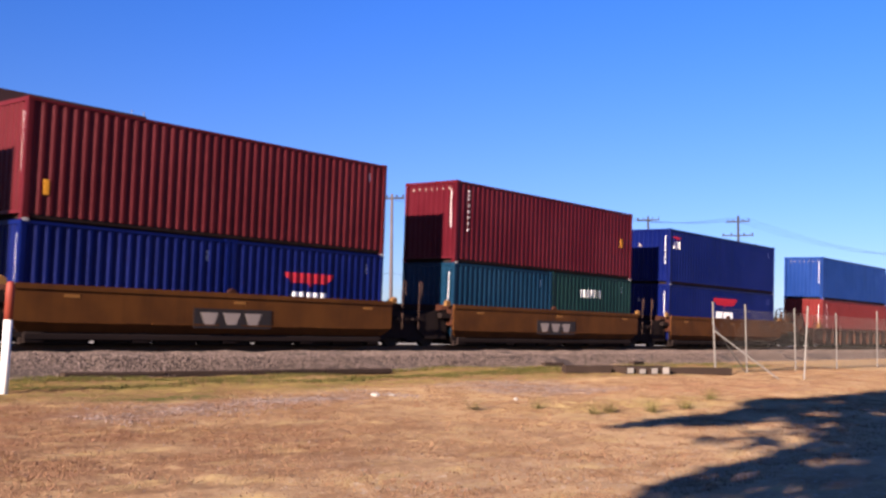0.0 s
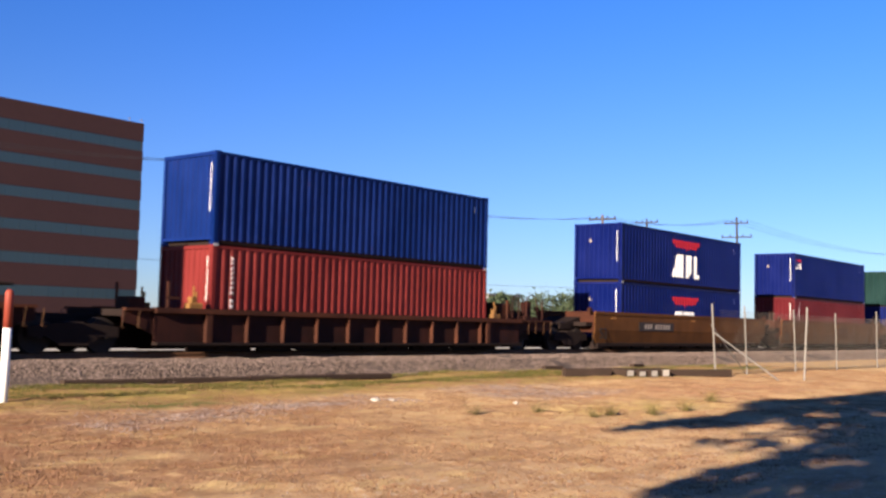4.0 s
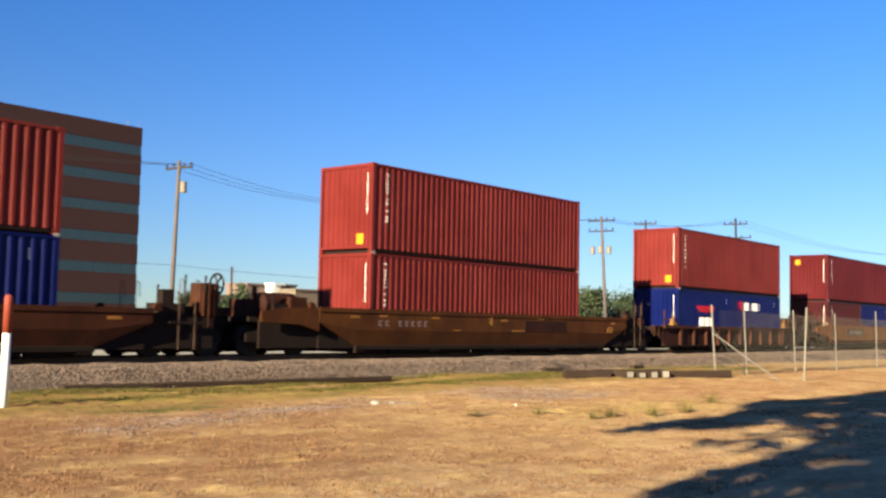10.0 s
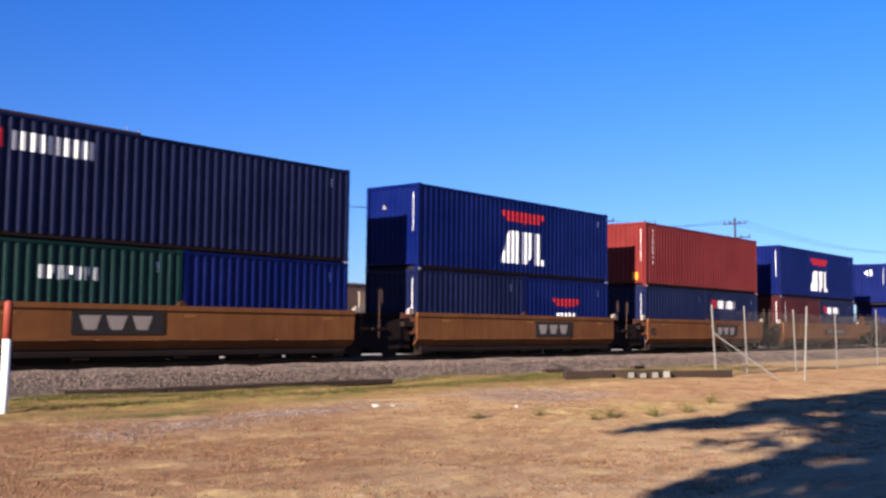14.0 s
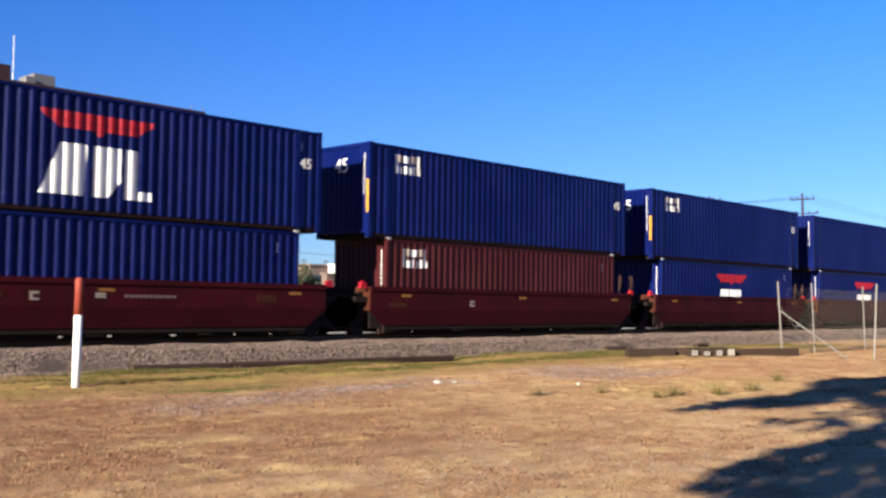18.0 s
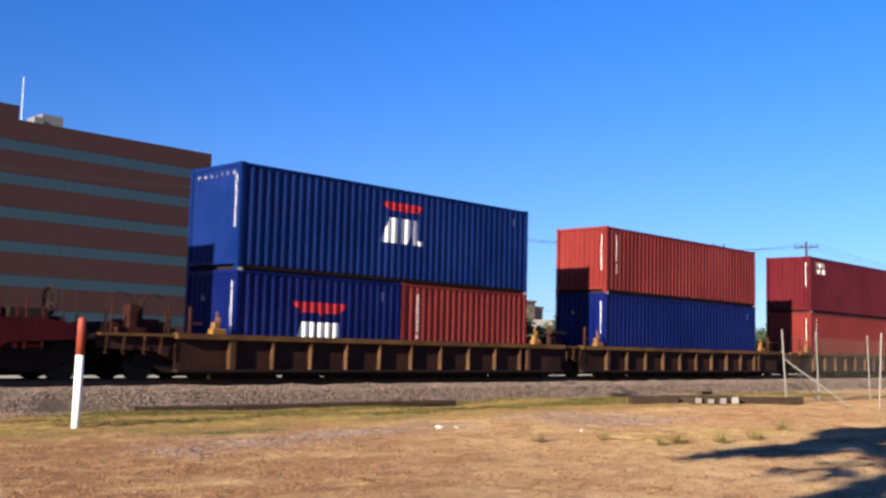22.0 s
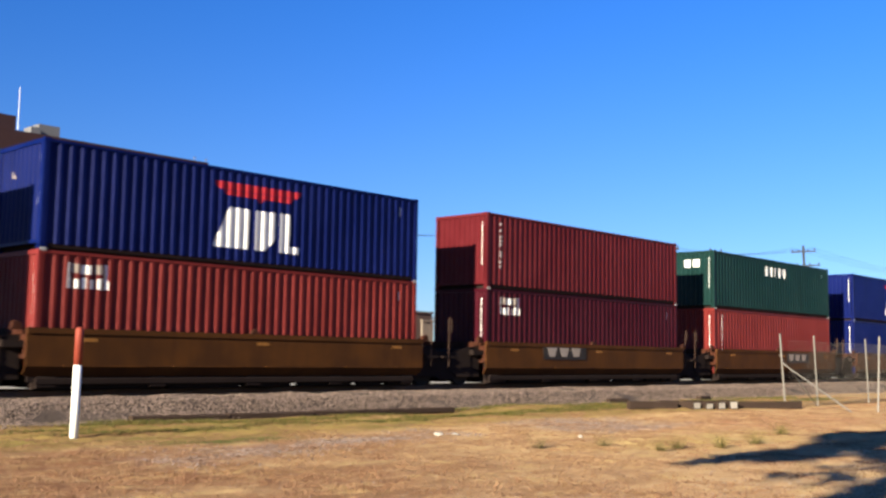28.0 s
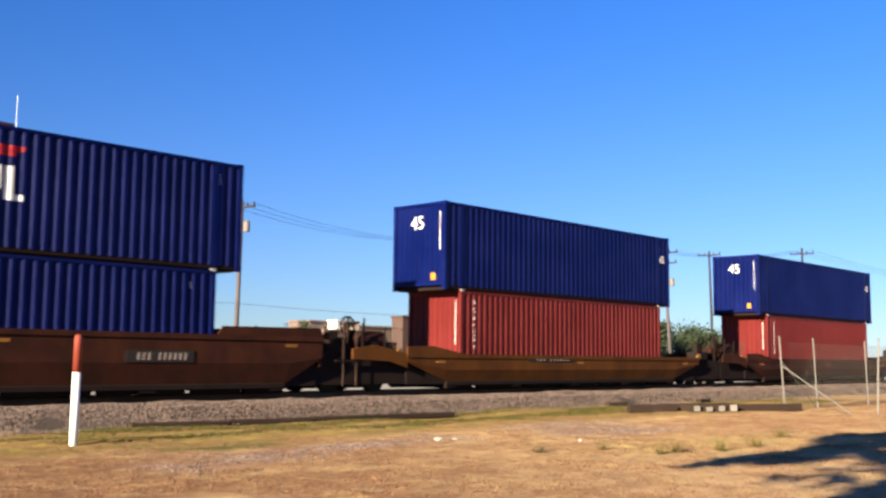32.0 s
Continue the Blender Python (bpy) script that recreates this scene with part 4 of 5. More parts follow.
def ribbed_car(a, b, x_bogies, label, reach=(1.6, 1.6), tone=""):
    """A low well car with ribbed sides under a wide top flange."""
    car = thing("ribbed_well_car", label, "well car", "cars of the train")
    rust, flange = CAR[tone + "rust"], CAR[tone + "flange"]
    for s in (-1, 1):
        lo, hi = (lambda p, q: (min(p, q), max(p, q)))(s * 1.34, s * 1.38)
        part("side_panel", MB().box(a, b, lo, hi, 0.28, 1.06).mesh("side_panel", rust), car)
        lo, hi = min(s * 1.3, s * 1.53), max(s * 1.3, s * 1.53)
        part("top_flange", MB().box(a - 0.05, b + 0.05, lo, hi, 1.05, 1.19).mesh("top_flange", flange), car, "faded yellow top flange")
        part("bottom_flange", MB().box(a, b, lo, hi, 0.22, 0.29).mesh("bottom_flange", DARK), car)
        sill_pieces(car, a + 1.2, b - 1.2, s)
        for i in range(11):
            x = -0.22 + i * 1.31 if i < 10 else 12.0
            wide = 0.09 if i in (0, 10) else 0.014
            # ribs take a lighter colour than the panel, for their sunlit edges
            part("rib", cached(("rib", wide, tone), lambda: MB().box(-wide, wide, -0.07, 0.07, 0.285, 1.06).mesh("rib", CAR["sunlit_rib"] if tone else flange)), car, at=pose(x, s * 1.44, 0))
    for i in range(5):
        part("floor_beam", cached("floorbeam", None), car, at=pose(0.4 + i * 2.8, 0, 0.02))
    for x0, s, far in ((a, 1, reach[0]), (b, -1, reach[1])):
        deck = 0.9 if far < 2.3 else 2.1
        for w in (-1, 1):
            part("end_skirt", MB().prism([(x0, 0.5), (x0 - s * 0.5, 0.72), (x0 - s * deck, 0.8), (x0 - s * deck, 1.1), (x0, 1.1)], min(w * 1.28, w * 1.33), max(w * 1.28, w * 1.33)).mesh("end_skirt", rust), car)
            part("deck_edge", MB().box(min(x0 - s * deck, x0 - s * 0.05), max(x0 - s * deck, x0 - s * 0.05), min(w * 1.3, w * 1.45), max(w * 1.3, w * 1.45), 1.09, 1.16).mesh("deck_edge", flange), car)
            for u in (0.55, 1.0) if deck < 1 else (0.5, 0.95, 1.5, 1.95):
                part("step_hanger", cached(("hanger", tone), lambda: MB().tube((0, 0, 0.66), (0.05, 0, 1.1), 0.011, n=6).tube((0, 0, 0.66), (0.1, 0, 0.65), 0.011, n=6).mesh("step_hanger", CAR["sunlit_rib"])), car, at=pose(x0 - s * u, w * 1.47, 0))
        part("end_deck", MB().box(min(x0 + s * 1.55, x0 - s * deck), max(x0 + s * 1.55, x0 - s * deck), -1.3, 1.3, 0.95, 1.12).mesh("end_deck", DARK), car)
        part("coupling_bar", MB().box(min(x0 - s * far, x0 - s * 0.85), max(x0 - s * far, x0 - s * 0.85), -0.14, 0.14, 0.72, 0.98).mesh("coupling_bar", DARK), car)
        # added dark slab that closes the bright opening at the car's end
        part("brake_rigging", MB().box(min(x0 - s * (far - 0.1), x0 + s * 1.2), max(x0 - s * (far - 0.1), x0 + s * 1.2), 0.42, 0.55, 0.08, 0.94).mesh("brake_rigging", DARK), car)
        if deck > 1:
            g = MB()
            for u0, u1, y0, y1, z1 in ((0.2, 0.75, -0.9, 0.6, 1.52), (0.9, 1.15, -1.1, -0.8, 1.86), (1.2, 1.65, -0.7, 0.8, 1.42), (0.75, 1.5, -1.2, -0.9, 1.3)):
                g.box(min(x0 - s * u0, x0 - s * u1), max(x0 - s * u0, x0 - s * u1), y0, y1, 1.115, z1)
            for u in (0.45, 1.35):
                ring = [(x0 - s * (u + 0.36 * math.cos(k * math.pi / 9)), -1.0, 1.72 + 0.42 * math.sin(k * math.pi / 9)) for k in range(10)]
                for p, q in zip(ring, ring[1:]):
                    g.tube(p, q, 0.02, n=6)
                g.tube(ring[0], (ring[0][0], -1.0, 1.1), 0.03, n=6)
                g.tube(ring[-1], (ring[-1][0], -1.0, 1.1), 0.03, n=6)
            for u in (0.15, 1.7):
                g.tube((x0 - s * u, -1.25, 1.1), (x0 - s * u, -1.25, 1.95), 0.025, n=6)
            part("brake_gear", g.mesh("brake_gear", CAR["rust"]), car, "dark brake gear on the end platform")
        for y in (-1.2, 1.2):
            part("container_lock", cached("lock", lambda: MB().chamfer(-0.2, 0.2, -0.14, 0.14, 0, 0.22, 0.04).box(-0.12, 0.02, -0.1, 0.08, 0.2, 0.38).box(0.04, 0.08, -0.05, 0.05, 0.2, 0.52).box(-0.02, 0.02, -0.02, 0.02, 0.35, 0.66).mesh("container_lock", CAR["bright"])), car, "yellow container lock", pose(x0 + s * 1.3, y, 1.12))
            part("grab_rail", cached("lowgrab", lambda: MB().box(-0.03, 0.03, -0.03, 0.03, 0, 0.75).box(-0.03, 0.35, -0.03, 0.03, 0.3, 0.36).mesh("grab_rail", CAR["flange"])), car, at=pose(x0 + s * 0.5, y, 1.12))
        if x0 == b and deck > 1:
            part("brake_housing", MB().chamfer(b - 0.75, b - 0.05, -1.0, -0.2, 1.1, 1.75, 0.03).mesh("brake_housing", CAR["brown"]), car, "grimy brown box on the end deck")
        elif x0 == b:
            part("brake_stand", cached("brakestand", lambda: MB().tube((0, 0, 1.1), (0, 0, 1.6), 0.26, 0.2, 10).chamfer(-0.42, 0.42, -0.42, 0.42, 1.58, 1.66, 0.02).mesh("brake_stand", DARK)), car, "dark stand with a flat top", pose(b - 0.1, -0.95, 0))
        part("brake_box", cached("brakebox", lambda: MB().chamfer(-0.25, 0.25, -0.3, 0.3, 0, 0.35, 0.05).mesh("brake_box", CAR["flange"])), car, at=pose(x0 + s * 0.3, 0.2, 1.12))
    for x in x_bogies:
        bogie(car, x)
    return car


# one row a car: its place at the start, its kind, the upper box (colour, sign, end), high cube or not, the lower boxes, high or not, marks on its side
PLATE_A, PLATE_B, PLATE_C = ("plate", 4.75, 7.4, 0.5, 1.03), ("plate", 6.52, 9.04, 0.66, 1.24), ("plate", 2.76, 5.36, 0.72, 1.3)
PATCHES = [("digits", 0.15, 2.65, 0.91, 1.1), ("golden", 2.74, 3.12, 1.18, 1.25), ("golden", 5.96, 6.1, 1.0, 1.3), ("golden", 7.25, 8.06, 0.79, 0.85), ("golden", 3.9, 4.3, 0.79, 0.83),
           ("golden", 14.05, 14.45, 0.79, 1.04), ("dull", 8.11, 10.9, 0.79, 1.21), ("golden", 8.95, 9.36, 1.24, 1.29), ("golden", 0.2, 0.56, 1.2, 1.27)]
TRAIN = [
    (-3.98, "A0", ("red", "", ""), 1, [("blue", "")], 0, []),
    (11.79, "A0", ("red", "", ""), 1, [("blue", ""), ("blue", "emblem_low")], 0, [PLATE_A]),
    (27.57, "A0", ("maroon", "", "dots"), 1, [("teal", ""), ("green", "row_low")], 0, [PLATE_A]),
    (43.31, "A0", ("blue", "emblem_corner", "tri"), 0, [("blue", "emblem_low")], 0, []),
    (63.00, "D", ("light_blue", "", "dots"), 0, [("orange", "")], 0, []),
    (82.96, "D", ("steel_blue", "", ""), 0, [("orange", "")], 0, []),
    (104.69, "C", ("blue", "emblem", "tri"), 0, [("blue", "emblem_low")], 0, [("bar", 1.12, 4.29, 0.85, 1.22), ("53", -2.19, -1.46, 0.49, 0.94)]),
    (124.29, "C", ("blue", "emblem_corner", "tri"), 0, [("red", "")], 0, [("shade", 6.48, 8.25, 0.75, 1.3), ("53", -2.1, -1.4, 0.49, 0.94)]),
    (143.72, "C2", ("green", "row", ""), 0, [("blue", "emblem_low")], 0, [("bar", 7.8, 11.06, 0.87, 1.26)]),
    (167.62, "K", ("orange", "", ""), 0, [("blue", "emblem_corner")], 0, []),
    (190.48, "K2", ("orange", "", "yellow"), 1, [("orange", "")], 1, PATCHES),
    (211.35, "D", ("orange", "", "yellow"), 1, [("blue", "emblem_low"), ("blue", "bars_low")], 0, []),
    (231.12, "A", ("red", "", "yellow_top"), 1, [("brown", ""), ("blue", "")], 0, [("bar", 2.52, 5.72, 0.84, 1.22), ("40", -0.06, 0.46, 0.72, 1.08)]),
    (246.64, "A", ("navy", "bars", "dots"), 1, [("green", "row_low"), ("blue", "")], 0, [PLATE_C]),
    (262.09, "A", ("blue", "emblem", "tri"), 1, [("navy", ""), ("blue", "emblem_low")], 0, [PLATE_B]),
    (277.58, "A", ("orange", "", "yellow"), 1, [("navy", ""), ("navy", "bars_low")], 0, [PLATE_B, ("40", -0.11, 0.34, 0.72, 1.08)]),
    (293.00, "A", ("blue", "emblem", ""), 1, [("brown", ""), ("navy", "bars_low")], 0, [("bar", 6.12, 9.71, 0.8, 1.16)]),
    (312.28, "B", ("blue", "emblem", ""), 1, [("blue", "")], 0, [("40", 0.55, 1.4, 0.53, 1.0), ("tick", 5.17, 5.37, 0.95, 1.15), ("tick", 6.74, 7.0, 1.02, 1.14), ("line", 7.5, 8.95, 1.03, 1.1), ("faint", 1.95, 2.65, 0.98, 1.12), ("faint", 3.45, 4.62, 1.0, 1.12), ("faint", 11.4, 12.0, 0.95, 1.15)]),
    (327.85, "B", ("blue", "box", "strip"), 1, [("brown", "box")], 0, [("tick", 4.32, 4.52, 0.9, 1.08), ("faint", 0.7, 1.4, 0.86, 1.0)]),
    (343.55, "B", ("blue", "box", "strip"), 1, [("blue", "emblem_low")], 0, []),
    (359.12, "B", ("blue", "", ""), 1, [("blue", "emblem_low")], 0, []),
    (374.73, "B", ("blue", "", ""), 1, [("steel_blue", "emblem_low")], 0, []),
    (395.14, "D", ("steel_blue", "emblem_small", "dots"), 1, [("blue", "emblem_low"), ("orange", "")], 0, []),
    (412.17, "D", ("orange", "", ""), 0, [("blue", "")], 1, []),
    (430.39, "D", ("maroon", "box", ""), 1, [("orange", "")], 1, []),
    (448.28, "D", ("orange", "", "yellow"), 1, [("blue", "")], 1, []),
    (465.18, "D", ("teal", "bars", "dots"), 1, [("orange", ""), ("blue", "emblem_low")], 0, []),
    (485.00, "A2", ("slate", "", "yellow"), 1, [("blue", "emblem_low")], 0, []),
    (500.45, "A2", ("blue", "emblem", "tri"), 0, [("orange", "box")], 1, []),
    (515.98, "A2", ("red", "", ""), 0, [("wine", "box")], 1, [("plate", 2.78, 5.34, 0.88, 1.4)]),
    (531.36, "A2", ("green", "row", "pair"), 0, [("orange", "")], 1, [("plate", 6.57, 9.05, 0.86, 1.38)]),
    (546.86, "A2", ("blue", "emblem", "tri"), 0, [("blue", "")], 1, [("bar", 6.3, 9.13, 0.87, 1.2)]),
    (567.70, "E", ("blue", "emblem_small", ""), 1, [("blue", "")], 1, [("bar", 10.3, 12.2, 0.85, 1.15)]),
    (589.36, "E2", ("blue", "", "yellow"), 1, [("orange", "")], 1, [("bar", 4.0, 6.6, 0.95, 1.1)]),
    (611.19, "E3", ("blue", "", "yellow"), 1, [("orange", "")], 1, []),
]
KINDS = {  # colour, start and end of the sides, their top, the cut at their ends, guides, label
    "A0": ("amber", -0.25, 12.4, 1.47, (0.35, 0.3), "bright", "amber articulated well car with smooth steel sides"),
    "A": ("tan", -0.28, 12.25, 1.47, (0.25, 0.1), "pale", "tan articulated well car with smooth steel sides"),
    "A2": ("umber", -0.28, 12.25, 1.45, (0.25, 0.1), "brown", "grimy brown articulated well car with smooth steel sides"),
    "B": ("maroon", -0.1, 13.75, 1.47, (0.6, 0.45), "red", "dark maroon articulated well car carrying long boxes"),
    "C": ("bronze", -2.5, 14.75, 1.62, (0.3, 0.25, 0.5, 0.4), "", "tan long well car with folded steel sides"),
    "C2": ("bronze", -2.4, 16.3, 1.6, (0.3, 0.25, 1.7, 0.8), "", "tan long well car with folded steel sides"),
    "K": ("brown", -2.7, 14.7, 1.27, (1.5, 0.6), "", "dark brown grimy long well car"),
    "K2": ("ochre", -2.4, 15.6, 1.45, (1.6, 0.7), "", "ochre-brown patched long well car"),
    "E": ("brown", -2.2, 16.4, 1.58, (1.2, 0.7), "", "dark brown long well car with high sides"),
    "E3": ("brown", -1.9, 15.6, 1.17, (1.8, 0.6), "bright", "dark brown low-sided well car with golden end rails"),
    "E2": ("amber", -1.9, 15.6, 1.17, (1.8, 0.6), "bright", "brown low-sided well car with golden end rails"),
    "D": ("rust", -1.85, 14.0, 1.19, (0, 0), "", "rusty ribbed low well car with a faded yellow flange"),
}


def build_train():
    made = []
    cached("floorbeam", lambda: MB().chamfer(-0.22, 0.22, -1.36, 1.36, 0.08, 0.35, 0.03).mesh("floor_beam", DARK))
    for i, (x, kind, upper, high, lowers, low_high, spec) in enumerate(TRAIN):
        colour, a, b, top, cut, guides, label = KINDS[kind]
        halves = [1.0 + (x + a - TRAIN[i - 1][0] - KINDS[TRAIN[i - 1][1]][2] - 2) / 2 if i else 2.1,
                  1.0 + (TRAIN[i + 1][0] + KINDS[TRAIN[i + 1][1]][1] - x - b - 2) / 2 if i < len(TRAIN) - 1 else 2.1]
        spots = []
        if i:
            px, pk = TRAIN[i - 1][:2]
            gap = (x + a) - (px + KINDS[pk][2])
            spots.append(-gap / 2 + a if gap < 4.2 else a - 1.25 if kind != "D" else a + 0.2)
        if i == 0:
            spots.append(a - 1.3)
        if i == len(TRAIN) - 1:
            spots.append(b + 1.3)
        else:
            gap = (TRAIN[i + 1][0] + KINDS[TRAIN[i + 1][1]][1]) - (x + b)
            if gap >= 4.2:
                spots.append(b + 1.25 if kind != "D" else b - 0.2)
        if kind == "D":
            ends = []
            for k, sgn in ((i - 1, -1), (i + 1, 1)):
                ox, ok = TRAIN[k][:2]
                gap = (x + a) - (ox + KINDS[ok][2]) if sgn < 0 else (ox + KINDS[ok][1]) - (x + b)
                ends.append(gap / 2)
            car = ribbed_car(a, b, spots, label if i > 15 else "dark brown ribbed low well car", ends, "gold_" if i > 15 else "")
        else:
            rails = [(a - 2.52, 0.62, 2.17), (a - 1.72, 0.62, 2.17)] if kind[0] in "AB" else [(a - 0.5, 1.0, 1.95), (a - 0.25, 1.0, 1.9)] if kind in ("E2", "E3") else [(b + 0.85, 0.2, 2.05), (b + 1.35, 0.2, 2.05)]
            car = smooth_car(colour, a, b, top, cut, spec, spots, label, guides or "brown", rails,
                             [[(12.9, top), (13.05, 1.8), (16.3, 1.83), (16.4, top)], [(a, top), (a + 0.1, 1.83), (a + 2.7, 1.83), (a + 2.9, top)]] if kind == "E" else [[(a, top), (a, 1.38), (a + 1.1, 1.41), (a + 2.6, top)]] if kind in ("E2", "E3") else (),
                             kind in ("E", "E2", "E3", "K", "K2", "C2"),
                             [q for q, k in (((a, -1), i - 1), ((b, 1), i + 1)) if kind[0] in "AB" and 0 <= k < len(TRAIN) and (TRAIN[k][1] in ("D", "E") or TRAIN[k][1][0] in "AB" and TRAIN[k][1][0] != kind[0])], halves)
        made.append((car, x, TRACK, RAIL))
        h_low = H_HIGH if low_high else H_STD
        h_up = H_HIGH if high else H_STD
        long = FT45 if kind in ("B", "E", "E2", "E3") else FT40
        shift = 0.762 if long == FT45 else 0.0
        x0 = x + shift
        for j, (c, sign) in enumerate(lowers):
            size = FT40 if len(lowers) == 1 else FT20
            box = container(c, size, h_low, sign, "tri" if c == "blue" else "", seed=i * 10 + j)
            made.append((box, x0 + j * (FT20 + 0.076), NEAR, RAIL + 0.355))
        box = container(upper[0], long, h_up, upper[1], upper[2], seed=i * 10 + 5)
        lock = cached("boxlock", lambda: MB().chamfer(-0.07, 0.07, -0.012, 0.1, -0.045, 0.035, 0.01).mesh("twist_lock", CASTING))
        for u in (shift + 0.09, shift + FT40 - 0.09):
            part("twist_lock", lock, box, "pale steel lock between the boxes", pose(u, 0, 0))
        if i in (1, 2, 12):
            u, z = {1: (0.5, 0.62), 2: (long - 0.95, 1.35), 12: (long - 0.42, 0.62)}[i]
            part("yellow_tag", MB().box(u, u + 0.13, 0.002, 0.02, z, z + 0.36).mesh("yellow_tag", YELLOW), box, "small yellow tag")
        made.append((box, x, NEAR, RAIL + 0.355 + h_low + 0.005))
    for ob, x, y, z in made:
        ob.matrix_basis = pose(x, y, z)
    return made


MADE = build_train()


def travelled(t):
    """How far the train has come: it gathers speed slowly."""
    return 16.2304 * t + 0.047869 * t * t - 0.00009452 * t ** 3


# ---- beside the track ----
def marker_post():
    p = thing("marker_post", "round white post with a red top standing in dry grass", "marker post", at=pose(8.88, 17.4, 0, 0, 0.3, 0))
    red = plain("red_post_paint", (0.185, 0.034, 0.022), 0.6, 0.35, 10)
    white = plain("white_post_paint", (0.624, 0.616, 0.592), 0.5, 0.12, 10)
    ring = lambda r, z: [(r * math.cos(i * math.pi / 8), r * math.sin(i * math.pi / 8), z) for i in range(16)]
    part("shaft", MB().loft([ring(0.074, -0.2), ring(0.074, 1.3)]).mesh("shaft", white, True), p, "white painted shaft")
    part("cap", MB().loft([ring(0.075, 1.3), ring(0.075, 1.9), ring(0.066, 1.945), ring(0.04, 1.97), ring(0.01, 1.975)]).mesh("cap", red, True), p, "faded red top")


marker_post()


OLD_END = plain("grey_cut_wood", (0.2, 0.18, 0.16), 0.9, 0.3, 9)


def timber(x, y, long, turn, wide=0.24, high=0.2, label="dark weathered sleeper lying in the grass", pale=False):
    t = thing("old_sleeper", label, "sleeper", "old sleepers beside the track", at=pose(x, y, 0.02, random.uniform(-2, 2), random.uniform(-0.5, 0.5), turn))
    b = MB().chamfer(-long / 2, long / 2, -wide / 2, wide / 2, -0.05, high, 0.025)
    part("beam", b.mesh("beam", TIMBER), t)
    if pale:
        for s in (-1, 1):
            part("sawn_end", MB().box(s * long / 2 - 0.004, s * long / 2 + 0.006, -wide / 2 + 0.02, wide / 2 - 0.02, 0.0, high - 0.025).mesh("sawn_end", OLD_END), t, "pale cut end")
    return t


for i in range(4):
    timber(13.05 + i * 2.42, 20.6 - i * 0.16, 2.38, -4.3 + random.uniform(-1.2, 1.2), 0.24, 0.1)
for x, y, a in ((26.3, 22.0, 8), (30.6, 20.6, -12), (36.2, 20.4, 5)):
    timber(x, y, 0.9, a, 0.22, 0.14, "short dark offcut of sleeper in the grass")
ux, uy = math.cos(radians(-27)), math.sin(radians(-27))
for k, long in ((0.85, 1.7), (5.3, 2.5)):
    timber(27.9 + ux * k, 18.35 + uy * k, long, -27, 0.24, 0.2, "dark sleeper in a low pile on dry grass")
timber(27.9 + ux * 2.9, 18.5 + uy * 2.9 + 0.25, 2.6, -27, 0.24, 0.21, "dark sleeper in a low pile on dry grass")
for k, h in ((2.05, 0.2), (2.52, 0.17), (2.98, 0.2), (3.5, 0.23)):
    timber(27.9 + ux * k - uy * 0.1, 18.2 + uy * k, 0.8, 62 + random.uniform(-6, 6), 0.28, h, "weathered sleeper end with a pale cut face", True)


def rock(name, x, y, size, flat, label, mat):
    rnd = random.Random(int(x * 10))
    bm = bmesh.new()
    bmesh.ops.create_icosphere(bm, subdivisions=2, radius=size)
    for v in bm.verts:
        v.co *= 1 + 0.3 * noise.noise(v.co * (2.2 / size) + Vector((x, y, 0)))
        v.co.z *= flat
    me = bpy.data.meshes.new(name)
    bm.to_mesh(me)
    bm.free()
    me.materials.append(mat)
    tagged(new(name, me), label, "stone").matrix_basis = pose(x, y, ground_z(x, y) + size * flat * 0.5, 0, 0, rnd.uniform(0, 90))


rock("pale_stone", 16.67, 12.08, 0.05, 0.8, "small pale stone lying on dry grass", CONCRETE)
rock("pale_stone", 14.98, 14.3, 0.1, 0.4, "pale flat stone lying in gravel", CONCRETE)
rock("pale_stone", 15.3, 14.15, 0.07, 0.45, "pale flat stone lying in gravel", CONCRETE)


def gravel():
    """Loose stones worked into the bare patches of the ground."""
    rnd = random.Random(8)
    b = MB()
    made = 0
    while made < 2400:
        k = rnd.random()
        if k < 0.55:
            x = rnd.uniform(8, 16)
            y = 11.85 + 0.19 * x + rnd.gauss(0, 0.6)
        elif k < 0.8:
            x, y = rnd.uniform(17.8, 23), rnd.uniform(12.6, 15.8)
        else:
            x, y = rnd.uniform(4, 15), rnd.uniform(4.6, 11)
        if noise.noise((x * 0.6, y * 1.1, 5)) + rnd.uniform(-0.3, 0.3) < (0.0 if k < 0.8 else 0.1):
            continue
        made += 1
        s = [rnd.uniform(0.008, 0.024) * (1 if k < 0.8 else 0.6) for _ in range(5)]
        z = ground_z(x, y) + 0.004
        b.add([(x + s[0], y, z), (x, y + s[1], z), (x - s[2], y, z), (x, y - s[3], z), (x, y, z + s[4]), (x, y, z - 0.09)],
              [(0, 1, 4), (1, 2, 4), (2, 3, 4), (3, 0, 4), (1, 0, 5), (2, 1, 5), (3, 2, 5), (0, 3, 5)])
    tagged(new("gravel", b.raw("gravel", GRIT)), "loose grey and tan gravel in bare dirt", "gravel", kind="stuff")


gravel()


